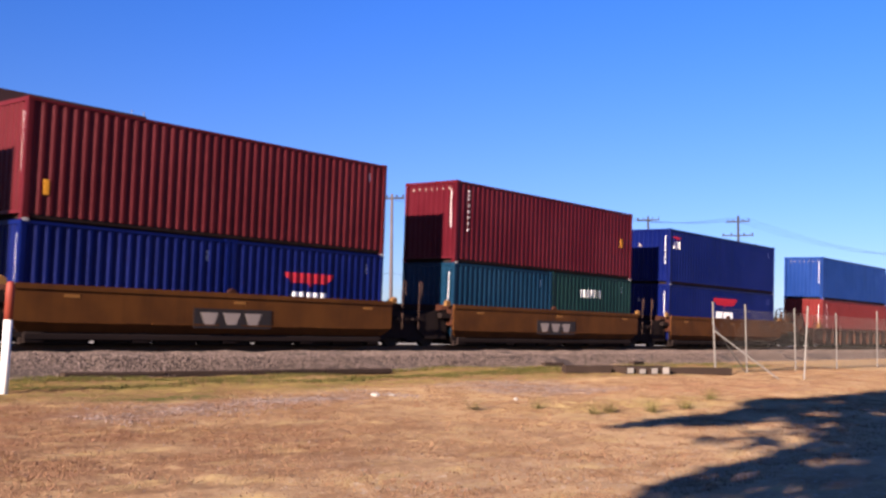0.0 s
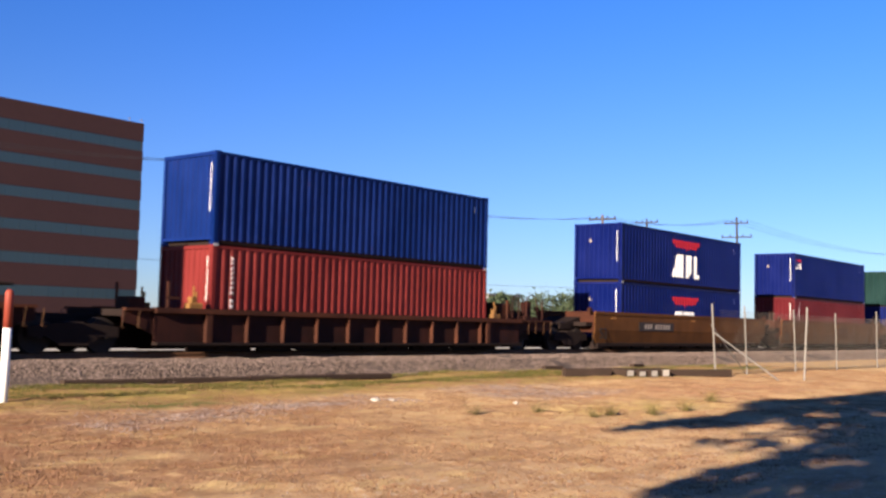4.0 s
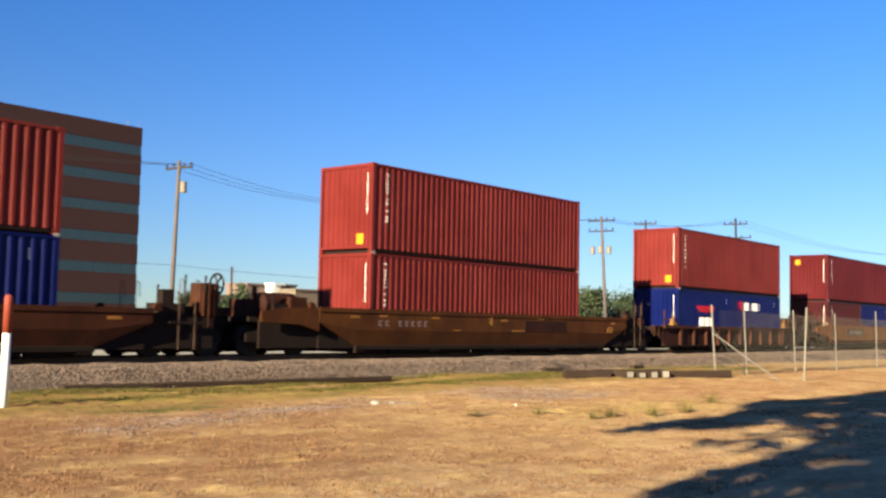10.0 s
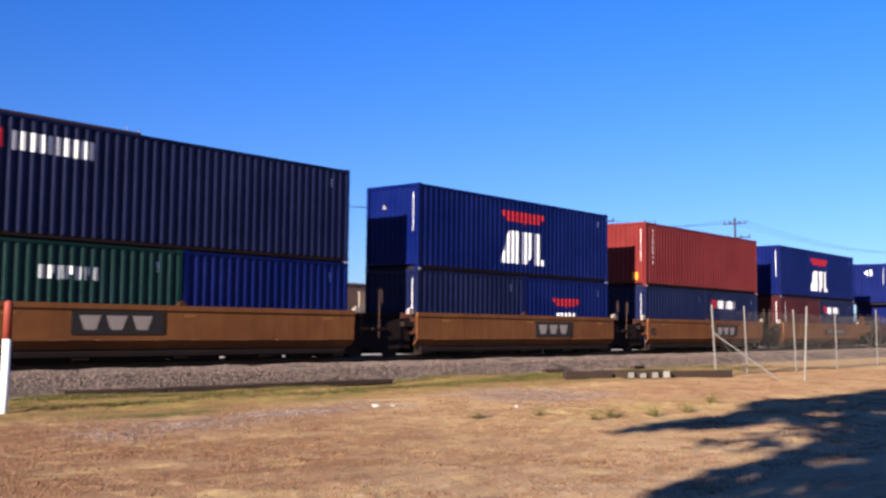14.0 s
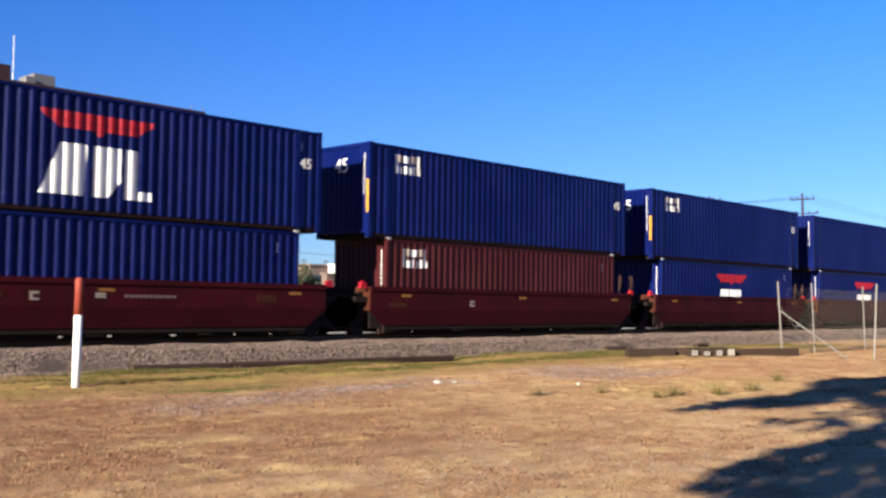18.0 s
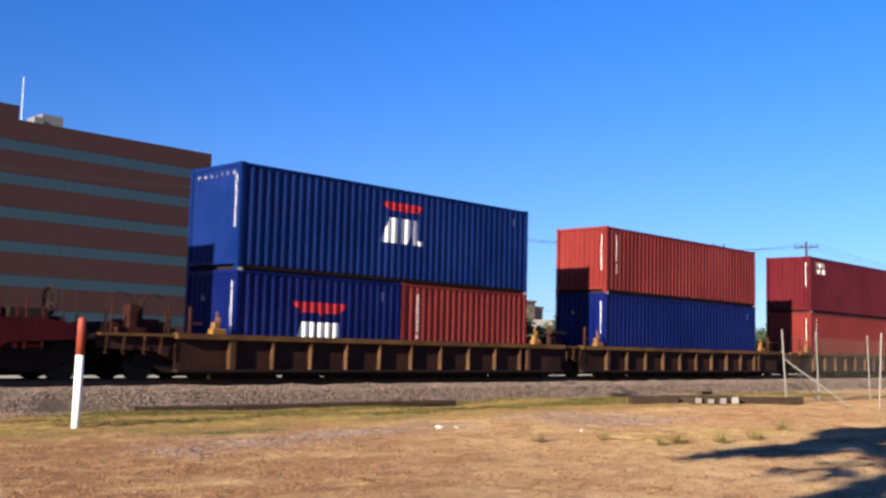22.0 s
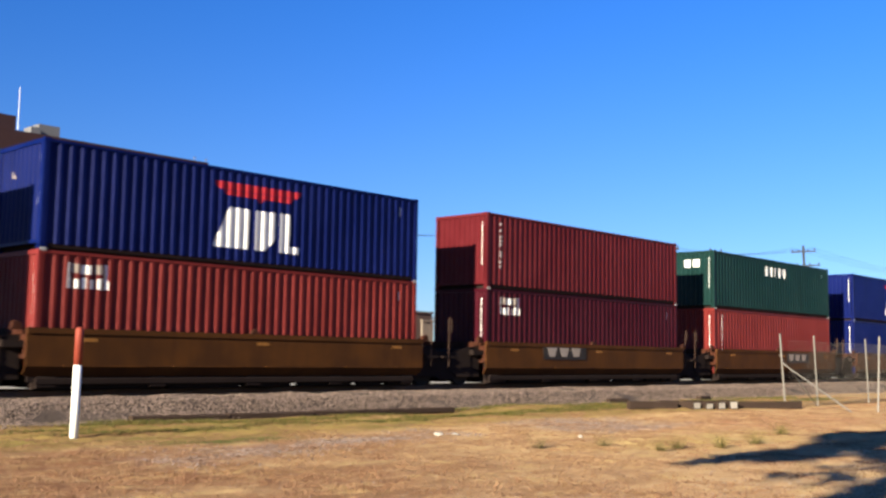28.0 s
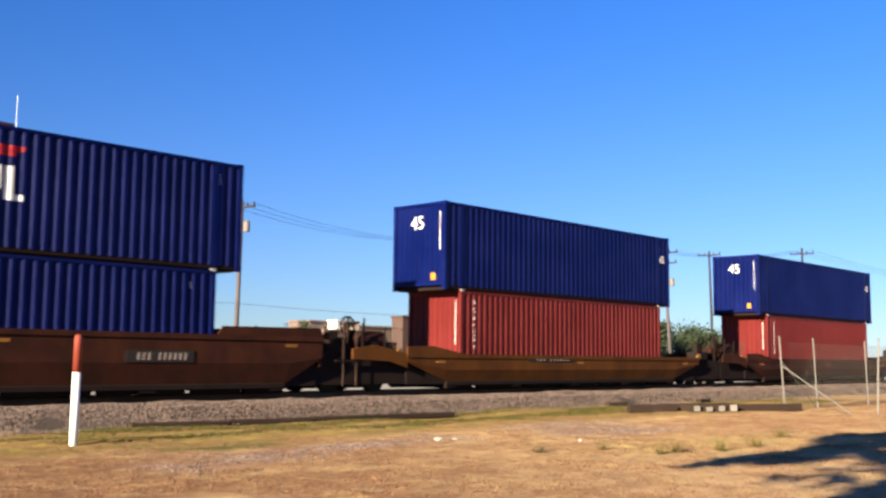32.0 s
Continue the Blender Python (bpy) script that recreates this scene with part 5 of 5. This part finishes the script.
def fence():
    f = thing("chain_link_fence", "grey chain-link fence on pipe posts with a braced corner", "fence")
    posts = [((33.32, 15.7), (33.0, 15.7, 2.44)), ((35.9, 15.7), (35.65, 15.7, 2.44)), ((40.52, 15.7), (40.3, 15.7, 2.42)), ((45.2, 15.7), (45.0, 15.7, 2.38)),
             ((50.62, 15.7), (50.5, 15.7, 2.6)), ((56.5, 15.7), (56.4, 15.7, 2.45)), ((62.0, 15.7), (62.0, 15.7, 2.45)), ((67.6, 15.7), (67.6, 15.7, 2.45)), ((33.5, 12.7), (33.76, 12.7, 2.37))]
    for (x, y), top in posts:
        part("post", MB().tube((x, y, -0.1), top, 0.03, n=8).tube(top, (top[0], top[1], top[2] + 0.04), 0.045, 0.015).mesh("post", GALVANISED), f)
    for a, b in (((33.12, 15.7, 1.5), (32.02, 12.9, 0.0)), ((33.08, 15.75, 1.75), (35.88, 15.75, 0.02))):
        part("brace", MB().tube(a, b, 0.022, n=6).mesh("brace", GALVANISED), f)
    b = MB()

    def strand(p, q, w=0.0028):
        b.add([(p[0], p[1], p[2] - w), (p[0], p[1], p[2] + w), (q[0], q[1], q[2] + w), (q[0], q[1], q[2] - w)], [(0, 1, 2, 3)])
        b.add([(p[0] - w, p[1] - w, p[2]), (p[0] + w, p[1] + w, p[2]), (q[0] + w, q[1] + w, q[2]), (q[0] - w, q[1] - w, q[2])], [(0, 1, 2, 3)])

    x = 33.6
    while x < 67.5:
        for s in (-1, 1):
            x1 = x + s * 2.2
            z0, z1, xa, xb = 0.05, 2.25, x, x1
            if xb < 33.6:
                z1 = 0.05 + 2.2 * (x - 33.6) / 2.2
                xb = 33.6
            if xb > 67.5:
                z1 = 0.05 + 2.2 * (67.5 - x) / 2.2
                xb = 67.5
            strand((xa, 15.7, z0), (xb, 15.7, z1))
        x += 0.09
    strand((33.6, 15.7, 2.26), (67.5, 15.7, 2.26), 0.004)
    part("mesh_wire", b.raw("mesh_wire", GALVANISED), f, "fine grey diamond mesh")["kind"] = "stuff"


fence()


def grass(name, label, mat, count, area, low, high, seed, mask):
    """Short blades in tufts, thicker where the mask says so."""
    rnd = random.Random(seed)
    b = MB()
    made = 0
    while made < count:
        x, y = rnd.uniform(*area[:2]), rnd.uniform(*area[2:])
        if rnd.random() > mask(x, y):
            continue
        made += 1
        for _ in range(5):
            a, long = rnd.uniform(0, 6.28), rnd.uniform(low, high)
            px, py = x + rnd.gauss(0, 0.05), y + rnd.gauss(0, 0.05)
            g = ground_z(px, py)
            dx, dy = math.cos(a), math.sin(a)
            lean = rnd.uniform(0.8, 2.6) * long
            w = 0.008
            b.add([(px - dy * w, py + dx * w, g - 0.01), (px + dy * w, py - dx * w, g - 0.01), (px + dx * lean, py + dy * lean, g + long)], [(0, 1, 2)])
    tagged(new(name, b.raw(name, mat)), label, "grass", kind="stuff")


def seen(x, y):
    return 1.0 if y > 3 and 0.35 * y < x < 3.2 * y + 4 else 0.0


grass("dry_grass", "short dry straw-coloured grass", STRAW, 62000, (2, 46, 4.5, 20.5), 0.008, 0.026, 3,
      lambda x, y: seen(x, y) * max(0.05, 0.4 + 0.9 * noise.noise((x * 0.8, y * 1.0, 1)) + 0.5 * noise.noise((x * 2.5, y * 2.5, 9))))
grass("dry_tufts", "low reddish tufts of dry grass", TUFT, 2300, (3, 30, 5.5, 15.5), 0.016, 0.045, 17,
      lambda x, y: seen(x, y) * max(0.0, 1.6 * noise.noise((x * 0.5, y * 0.7, 31)) + 0.25) * max(0.0, noise.noise((x * 2.2, y * 2.2, 33)) + 0.1) * (1.0 if x < 14 else 0.45) * 2.5)
grass("green_weeds", "low green and yellow weeds along the track", GREENISH, 9000, (5, 44, 17.6, 21.0), 0.02, 0.07, 5,
      lambda x, y: seen(x, y) * max(0.0, 0.3 + 1.2 * noise.noise((x * 0.3, y * 1.2, 6))))
for i, (x, y) in enumerate(((15.3, 10.6), (15.5, 9.55), (16.2, 9.65), (17.1, 9.3), (18.5, 9.35), (14.2, 11.2), (20.8, 9.9))):
    w = thing("weed_tuft", "small green weed growing in dry grass", "weed", "weed tufts", pose(x, y, ground_z(x, y)))
    rnd = random.Random(i)
    b = MB()
    for _ in range(60):
        a, r = rnd.uniform(0, 6.28), rnd.uniform(0.02, 0.28)
        z = rnd.uniform(0.08, 0.32)
        b.add([(r * 0.3 * math.cos(a), r * 0.3 * math.sin(a), -0.02), (r * 0.3 * math.cos(a) + 0.02, r * 0.3 * math.sin(a) + 0.02, -0.02), (r * math.cos(a), r * math.sin(a), z)], [(0, 1, 2)])
    part("leaves", b.raw("leaves", WEED), w)


# ---- trees ----
def tree(x, y, high, wide, seed, label, clear=0.35, leaves=2600, leaf=0.22, group="trees behind the track"):
    rnd = random.Random(seed)
    t = thing("tree", label, "tree", group, pose(x, y, 0))
    b = MB()
    r0 = high * 0.028
    fork = Vector((rnd.uniform(-0.2, 0.2), rnd.uniform(-0.2, 0.2), high * clear))
    b.tube((0, 0, -0.1), fork, r0, r0 * 0.7, 8)
    tips = []
    for i in range(9):
        a = i * 2.4 + rnd.uniform(-0.4, 0.4)
        reach = wide * rnd.uniform(0.2, 0.42)
        tip = fork + Vector((reach * math.cos(a), reach * math.sin(a), high * (1 - clear) * rnd.uniform(0.15, 0.8)))
        b.tube(fork, tip, r0 * 0.42, r0 * 0.12, 6)
        tips.append(tip)
    part("trunk", b.mesh("trunk", BARK), t)
    c = MB()
    centre = Vector((fork.x, fork.y, high * (1 + clear) / 2))
    clumps = []
    for i in range(34):
        while True:
            p = Vector((rnd.uniform(-1, 1), rnd.uniform(-1, 1), rnd.uniform(-1, 1)))
            if p.length < 1:
                break
        p = Vector((p.x * wide / 2, p.y * wide / 2, p.z * high * (1 - clear) / 2)) * (0.55 + 0.45 * rnd.random())
        clumps.append((centre + p, rnd.uniform(0.1, 0.2) * wide))
    for i in range(leaves):
        m, r = clumps[rnd.randrange(len(clumps))]
        p = m + Vector((rnd.gauss(0, 0.5), rnd.gauss(0, 0.5), rnd.gauss(0, 0.4))) * r
        u = Vector((rnd.gauss(0, 1), rnd.gauss(0, 1), rnd.gauss(0, 1))).normalized()
        w = u.orthogonal().normalized()
        s = leaf * rnd.uniform(0.6, 1.4)
        c.add([p - u * s, p + w * s * 0.5, p + u * s, p - w * s * 0.5], [(0, 1, 2, 3)])
    part("crown", c.raw("crown", LEAF), t, "uneven crown of small leaves")
    return t


def shade_tree(x, y, seed):
    """The broad tree out of view beside the camera, whose shadow lies over the grass: two boughs with a gap of sky between them."""
    rnd = random.Random(seed)
    t = thing("tree", "broad leafy tree throwing a long shadow over dry grass", "tree", "trees near the road", pose(x, y, 0))
    away = Vector((-math.sin(radians(SUN_AZ - 180)), math.cos(radians(SUN_AZ - 180)), 0))    # level, and square to the sunlight
    along = Vector((away.y, -away.x, 0))
    b = MB()
    fork = Vector((0.1, -0.2, 4.4))
    b.tube((0, 0, -0.1), fork, 0.34, 0.24, 10)
    for i in range(14):
        a, k = i * 2.4, rnd.uniform(0.35, 0.8)
        tip = fork + away * (4.2 * k * math.cos(a)) + along * (3.8 * k * math.sin(a)) + Vector((0, 0, rnd.uniform(2.5, 6.5)))
        b.tube(fork, fork.lerp(tip, 0.5) + Vector((0, 0, 0.3)), 0.14, 0.09, 6)
        b.tube(fork.lerp(tip, 0.5) + Vector((0, 0, 0.3)), tip, 0.09, 0.03, 6)
    part("trunk", b.mesh("trunk", BARK), t)
    c = MB()
    made = 0
    lobe = ((6.6, 4.55), (7.2, 4.45), (7.9, 4.2), (8.3, 3.95), (9.1, 4.35), (9.75, 4.3), (10.2, 3.8), (10.9, 3.25), (11.8, 2.7), (13.2, 1.0))    # height and reach of the outer bough
    under = ((6.6, 4.4), (6.9, 3.95), (7.3, 3.3), (7.6, 3.05), (8.0, 2.9))    # the outer bough's lower side
    inner = ((4.6, 1.9), (4.9, 2.03), (5.3, 2.15), (5.6, 2.1), (6.0, 1.85), (6.3, 1.75), (6.7, 1.75), (7.2, 1.9), (7.6, 2.3), (8.0, 2.9))
    holes = ((1.9, 7.7, 0.3), (2.5, 8.4, 0.28), (1.5, 8.75, 0.32), (0.6, 6.1, 0.26), (2.2, 7.35, 0.3), (1.0, 5.55, 0.16), (2.9, 9.6, 0.2))

    def reach(table, g):
        return float(np.interp(g, [p[0] for p in table], [p[1] for p in table]))

    while made < 16500:
        u, v, h = rnd.uniform(-4.6, 4.7), rnd.uniform(-4, 4), rnd.uniform(4.0, 13.2)
        wob = 0.3 * noise.noise((u * 1.1, h * 1.1, 3.0)) + 0.22 * noise.noise((u * 3.1, h * 3.1, 7.0))
        g = h + v / 3.17    # height along the sunlight
        if (u / 4.9) ** 2 + ((g - 8.4) / 5.2) ** 2 > 1.25 + wob or (v / 4.2) ** 2 + ((h - 8.0) / 5.2) ** 2 > 1.1 + wob or g < 4.6:
            continue
        gap = (g < 6.6 and u > reach(inner, g) + wob) or (6.6 <= g < 8.0 and reach(inner, g) + wob < u < reach(under, g) - wob)
        if gap and (g < 6.25 or u > 3.0 or rnd.random() > 0.06 + 0.6 * max(0.0, noise.noise((u * 1.6, g * 1.6, 21.0)))):
            continue
        if g >= 6.6 and u > reach(lobe, g) + 0.6 * wob or any(math.hypot(u - a, (g - b) * 2.0) < r * (1 + 2 * wob) and rnd.random() < 0.93 for a, b, r in holes):
            continue
        if rnd.random() > 0.65 + 1.1 * noise.noise((u * 1.5, v * 1.2, h * 1.5 + 40)):
            continue
        made += 1
        p = away * u + along * v + Vector((0, 0, h))
        q = Vector((rnd.gauss(0, 1), rnd.gauss(0, 1), rnd.gauss(0, 1))).normalized()
        w = q.orthogonal().normalized()
        s = 0.17 * rnd.uniform(0.6, 1.4)
        c.add([p - q * s, p + w * s * 0.5, p + q * s, p - w * s * 0.5], [(0, 1, 2, 3)])
    part("crown", c.raw("crown", LEAF), t, "uneven crown of small leaves")


shade_tree(-6.1, 0.28, 11)

FAR = [(48.8, 74, 4.1, 4.2), (49.7, 72, 4.3, 4.4), (50.7, 74, 4.3, 4.6), (52.9, 80, 4.2, 4.2), (54.6, 104, 4.6, 5.0), (56.2, 100, 5.3, 6.0), (57.6, 97, 5.2, 5.5), (59.0, 101, 5.9, 6.5),
       (60.4, 104, 5.2, 6.0), (61.4, 99, 5.1, 5.0), (62.8, 108, 4.9, 6.0), (64.4, 112, 4.9, 6.0), (38.7, 92, 4.7, 3.2), (36.4, 100, 4.5, 3.5), (37.6, 98, 4.5, 3.0), (58.2, 92, 5.3, 3.5)]
for i, (az, r, h, w) in enumerate(FAR):
    tree(r * math.sin(radians(az)), r * math.cos(radians(az)), h, w, 30 + i, "dark green bushy tree beyond the track", 0.16, 3600, 0.17)


# ---- poles and wires ----
def crossarm(p, z, wide, turn):
    arm = part("crossarm", MB().box(-wide / 2, wide / 2, -0.06, 0.06, -0.06, 0.06).mesh("crossarm", ARM_WOOD), p, at=pose(0, 0, z, 0, 0, turn))
    for x in (-wide * 0.46, -wide * 0.2, wide * 0.2, wide * 0.46):
        part("insulator", cached("insulator", lambda: MB().tube((0, 0, 0.06), (0, 0, 0.2), 0.05, 0.07, 6).tube((0, 0, 0.2), (0, 0, 0.28), 0.09, 0.04, 6).mesh("insulator", ARM_WOOD)), arm, at=pose(x, 0, 0))


def can(p, x, z, turn, r=0.26):
    c = part("transformer", cached(("can", r), lambda: MB().tube((0, 0, 0), (0, 0, r * 3), r, n=12).tube((0, 0, r * 3), (0, 0, r * 3.3), r * 1.05, r * 0.6, 12).mesh("transformer", GALVANISED)), p, "grey transformer can", pose(x * math.cos(radians(turn)), x * math.sin(radians(turn)), z))
    return c


def pole(x, y, high, arms, cans=(), turn=95, wood=None, label="wooden utility pole with crossarms and wires", lean=0.3):
    p = thing("utility_pole", label, "utility pole", "utility poles", pose(x, y, 0))
    part("shaft", MB().tube((lean * 0.7, -lean * 0.7, -0.2), (0, 0, high), 0.165, 0.11, 10).mesh("shaft", wood or POLE_WOOD, True), p)
    for z, w in arms:
        crossarm(p, z, w, turn)
    for dx, z in cans:
        can(p, dx, z, turn, 0.21)
    return p


POLES = [(37.5, 53, 11.35), (58.6, 55, 11.15), (77.1, 47, 11.3), (99.4, 55, 13.4), (97.9, 44, 12.9)]
pole(*POLES[0], [(10.9, 2.4)], [(-0.46, 9.35)], lean=-0.2)
pole(*POLES[1], [(10.8, 2.4)])
pole(*POLES[2], [(10.9, 2.6), (10.0, 2.4)], [(-0.75, 8.0), (0.05, 8.05), (0.8, 8.0)], label="wooden utility pole with three transformer cans", lean=0.6)
pole(*POLES[3], [(13.0, 2.6)], wood=ARM_WOOD)
pole(*POLES[4], [(12.3, 2.4), (10.9, 3.2)], wood=ARM_WOOD, label="tall wooden utility pole with two crossarms")


def span(a, b, sag, beside=(-1.0, 0.0, 1.0)):
    for s in beside:
        pts = []
        for i in range(15):
            k = i / 14
            pts.append(Vector(a).lerp(Vector(b), k) + Vector((s * 0.5, -s * 0.85, -sag * 4 * k * (1 - k))))
        m = MB().loft([[(p.x, p.y - 0.012, p.z), (p.x, p.y, p.z - 0.012), (p.x, p.y + 0.012, p.z), (p.x, p.y, p.z + 0.012)] for p in pts])
        tagged(new("overhead_wire", m.mesh("overhead_wire", WIRE)), "thin dark overhead wire hanging between wooden poles", "wire", "overhead wires")


tops = [(x, y, z - 0.25) for x, y, z in POLES]
span((5, 52, 11.0), tops[0], 0.8)
span(tops[0], tops[1], 0.7)
span(tops[1], tops[2], 0.6)
span(tops[2], tops[4], 0.6)
span(tops[4], (150, 42, 12.5), 0.9)
# a single lower line
low = [(x, y, 4.9) for x, y, z in POLES[:3]]
span((5, 52, 5.0), low[0], 0.15, (0.0,))
span(low[0], low[1], 0.15, (0.0,))
span(low[1], low[2], 0.15, (0.0,))


# ---- buildings beyond the track ----
def wall_material(name, c, scale):
    n = Nodes(name)
    col = n.mix(n.noise(0.15, detail=4), shade(c, 0.85), shade(c, 1.12))
    col = n.mix(n.times(n.ramp(n.noise(scale, detail=5), 0.45, 0.7), 0.35), col, shade(c, 0.7))
    return n.done(col, 0.85, 0, 0.2)


BRICK = wall_material("red_brown_brick", (0.034, 0.0165, 0.0185), 1.5)
TANWALL = wall_material("tan_stucco", (0.152, 0.124, 0.104), 0.8)
PINKWALL = wall_material("pinkish_stucco", (0.16, 0.115, 0.105), 0.8)
BROWNWALL = wall_material("brown_block_wall", (0.07, 0.045, 0.04), 0.9)
WHITEWALL = wall_material("white_metal_wall", (0.64, 0.64, 0.624), 0.8)
GREYWALL = wall_material("grey_roof_plant", (0.12, 0.12, 0.13), 0.8)
# the blue base colour stands for sky reflected in the panes
glass = Nodes("sky_toned_window_glass")
GLASS = glass.done((0.02, 0.042, 0.058), 0.3, 0, 0.4)


def office():
    """Six storeys of brick with continuous window bands, parallel to the track."""
    o = thing("office_building", "six-storey red-brown brick office building with continuous blue window bands", "building")
    x0, x1, y0, y1, top = 20.0, 76.2, 116.0, 150.0, 26.45
    centres = [23.4 - 3.87 * i for i in range(6)]
    part("core", MB().box(x0 + 0.3, x1 - 0.3, y0 + 0.5, y1, 0, top - 0.6).mesh("core", GREYWALL), o)
    cuts = [top] + [v for c in centres for v in (c + 0.66, c - 0.62)] + [0.0]
    for hi, lo in zip(cuts[::2], cuts[1::2]):
        part("brick_band", MB().box(x0, x1, y0, y0 + 0.2, lo, hi).mesh("brick_band", BRICK), o)
    for side, xa, xb in (("west", x0, x0 + 0.5), ("east", x1 - 0.5, x1)):
        part("side_wall", MB().box(xa, xb, y0 + 0.2, y1, 0, top).mesh("side_wall", BRICK), o)
    part("back_wall", MB().box(x0 + 0.5, x1 - 0.5, y1 - 0.4, y1 + 0.1, 0, top).mesh("back_wall", BRICK), o)
    part("roof", MB().box(x0 + 0.5, x1 - 0.5, y0 + 0.2, y1 - 0.4, top - 0.8, top - 0.55).mesh("roof", GREYWALL), o)
    n = 28
    w = (x1 - x0 - 0.5) / n
    pane = MB().box(0.012, w - 0.012, 0.03, 0.08, -0.61, 0.65).mesh("window_pane", GLASS)
    for c in centres:
        band = part("window_band", MB().box(x0 + 0.02, x1 - 0.02, y0 + 0.08, y0 + 0.195, c - 0.615, c + 0.655).mesh("window_band", GREYWALL), o)
        for i in range(n):
            part("pane", pane, band, at=pose(x0 + 0.25 + i * w, y0, c))
    for nm, a, lab in (("roof_house", (40, 53.6, 124, 134, top - 0.6, 29.9), "brick room on the roof"), ("roof_unit", (55.6, 58.3, 122, 125, top - 0.6, 29.0), "grey air handling unit"),
                       ("roof_unit", (54.2, 55.4, 121, 123, top - 0.6, 28.3), "grey air handling unit")):
        part(nm, MB().box(*a).mesh(nm, BRICK if nm == "roof_house" else GREYWALL), o, lab)
    part("antenna", MB().tube((53.0, 122, top - 0.6), (53.0, 122, 33.1), 0.06, 0.035, 6).mesh("antenna", WHITE), o, "thin white mast")
    for x in (74.2, 76.0):
        part("roof_lamp", MB().tube((x, 116.3, top - 0.05), (x, 116.3, top + 0.45), 0.03, n=6).box(x - 0.12, x + 0.12, 116.2, 116.4, top + 0.4, top + 0.5).mesh("roof_lamp", GALVANISED), o, "small lamp on the parapet")


office()


def low_building(label, wall, boxes, openings=()):
    b = thing("low_building", label, "building", "low buildings beyond the track")
    for x0, x1, y0, y1, h, m in boxes:
        part("wall", MB().box(x0, x1, y0, y1, 0, h).mesh("wall", m), b)
        part("roof", MB().box(x0 - 0.15, x1 + 0.15, y0 - 0.15, y1 + 0.15, h + 0.003, h + 0.22).mesh("roof", m), b)
    for x0, x1, y, z0, z1 in openings:
        part("window", MB().box(x0, x1, y - 0.04, y + 0.02, z0, z1).mesh("window", GLASS), b)
    return b


low_building("white metal building with a flat roof", WHITEWALL, [(93.3, 98.0, 82, 83.5, 7.4, WHITEWALL)], [(94, 96, 82, 1, 3)])
low_building("tan stepped building with a flat roof", TANWALL, [(98.2, 103.4, 82.4, 88, 7.6, TANWALL), (103.4, 107, 84, 88, 7.0, TANWALL)], [(99.5, 101, 82.4, 1, 3)])
low_building("long tan block building with a flat roof", TANWALL, [(82.4, 90.3, 92, 96, 5.3, TANWALL)], [(83.2 + i * 1.8, 84.2 + i * 1.8, 92, 1.2, 2.6) for i in range(4)])
low_building("brown block building with a pale panel", BROWNWALL, [(87.7, 92.7, 90, 91.9, 6.6, BROWNWALL), (90.7, 92.6, 89.7, 89.99, 5.6, TANWALL)])
low_building("pinkish stucco building with a white roof unit", PINKWALL, [(78.9, 84.4, 97, 101, 5.9, PINKWALL), (81.7, 82.7, 95.3, 96.9, 5.95, WHITEWALL), (85.0, 86.7, 97, 100, 6.0, TANWALL), (79.2, 85.2, 94.2, 95.0, 4.8, TANWALL)], [(79.6, 80.6, 97, 3.6, 4.8)])
low_building("low tan wing of a stucco building", TANWALL, [(72.4, 77.3, 95, 99, 4.3, TANWALL)], [(73.2, 74.2, 95, 1.2, 2.6), (75.2, 76.2, 95, 1.2, 2.6)])
low_building("low grey building beside trees", GREYWALL, [(79.3, 84.5, 61, 64, 4.3, GREYWALL)], [(80, 82, 61, 1, 2.4)])

lamp = thing("street_lamp", "thin grey street lamp beyond the track", "street lamp", at=pose(60.2, 52.7, 0))
part("pole", MB().tube((0, 0, 0), (0, 0, 5.6), 0.08, 0.05, 8).mesh("pole", GALVANISED), lamp)
part("lamp_head", MB().box(-0.1, 0.9, -0.12, 0.12, 5.55, 5.7).mesh("lamp_head", GALVANISED), lamp)


def motions():
    times = [0, 1, 2] + list(range(4, 31, 2)) + [31, 32]
    for ob, x, y, z in MADE:
        walk(ob, [(t, pose(x - travelled(t), y, z)) for t in times])


motions()
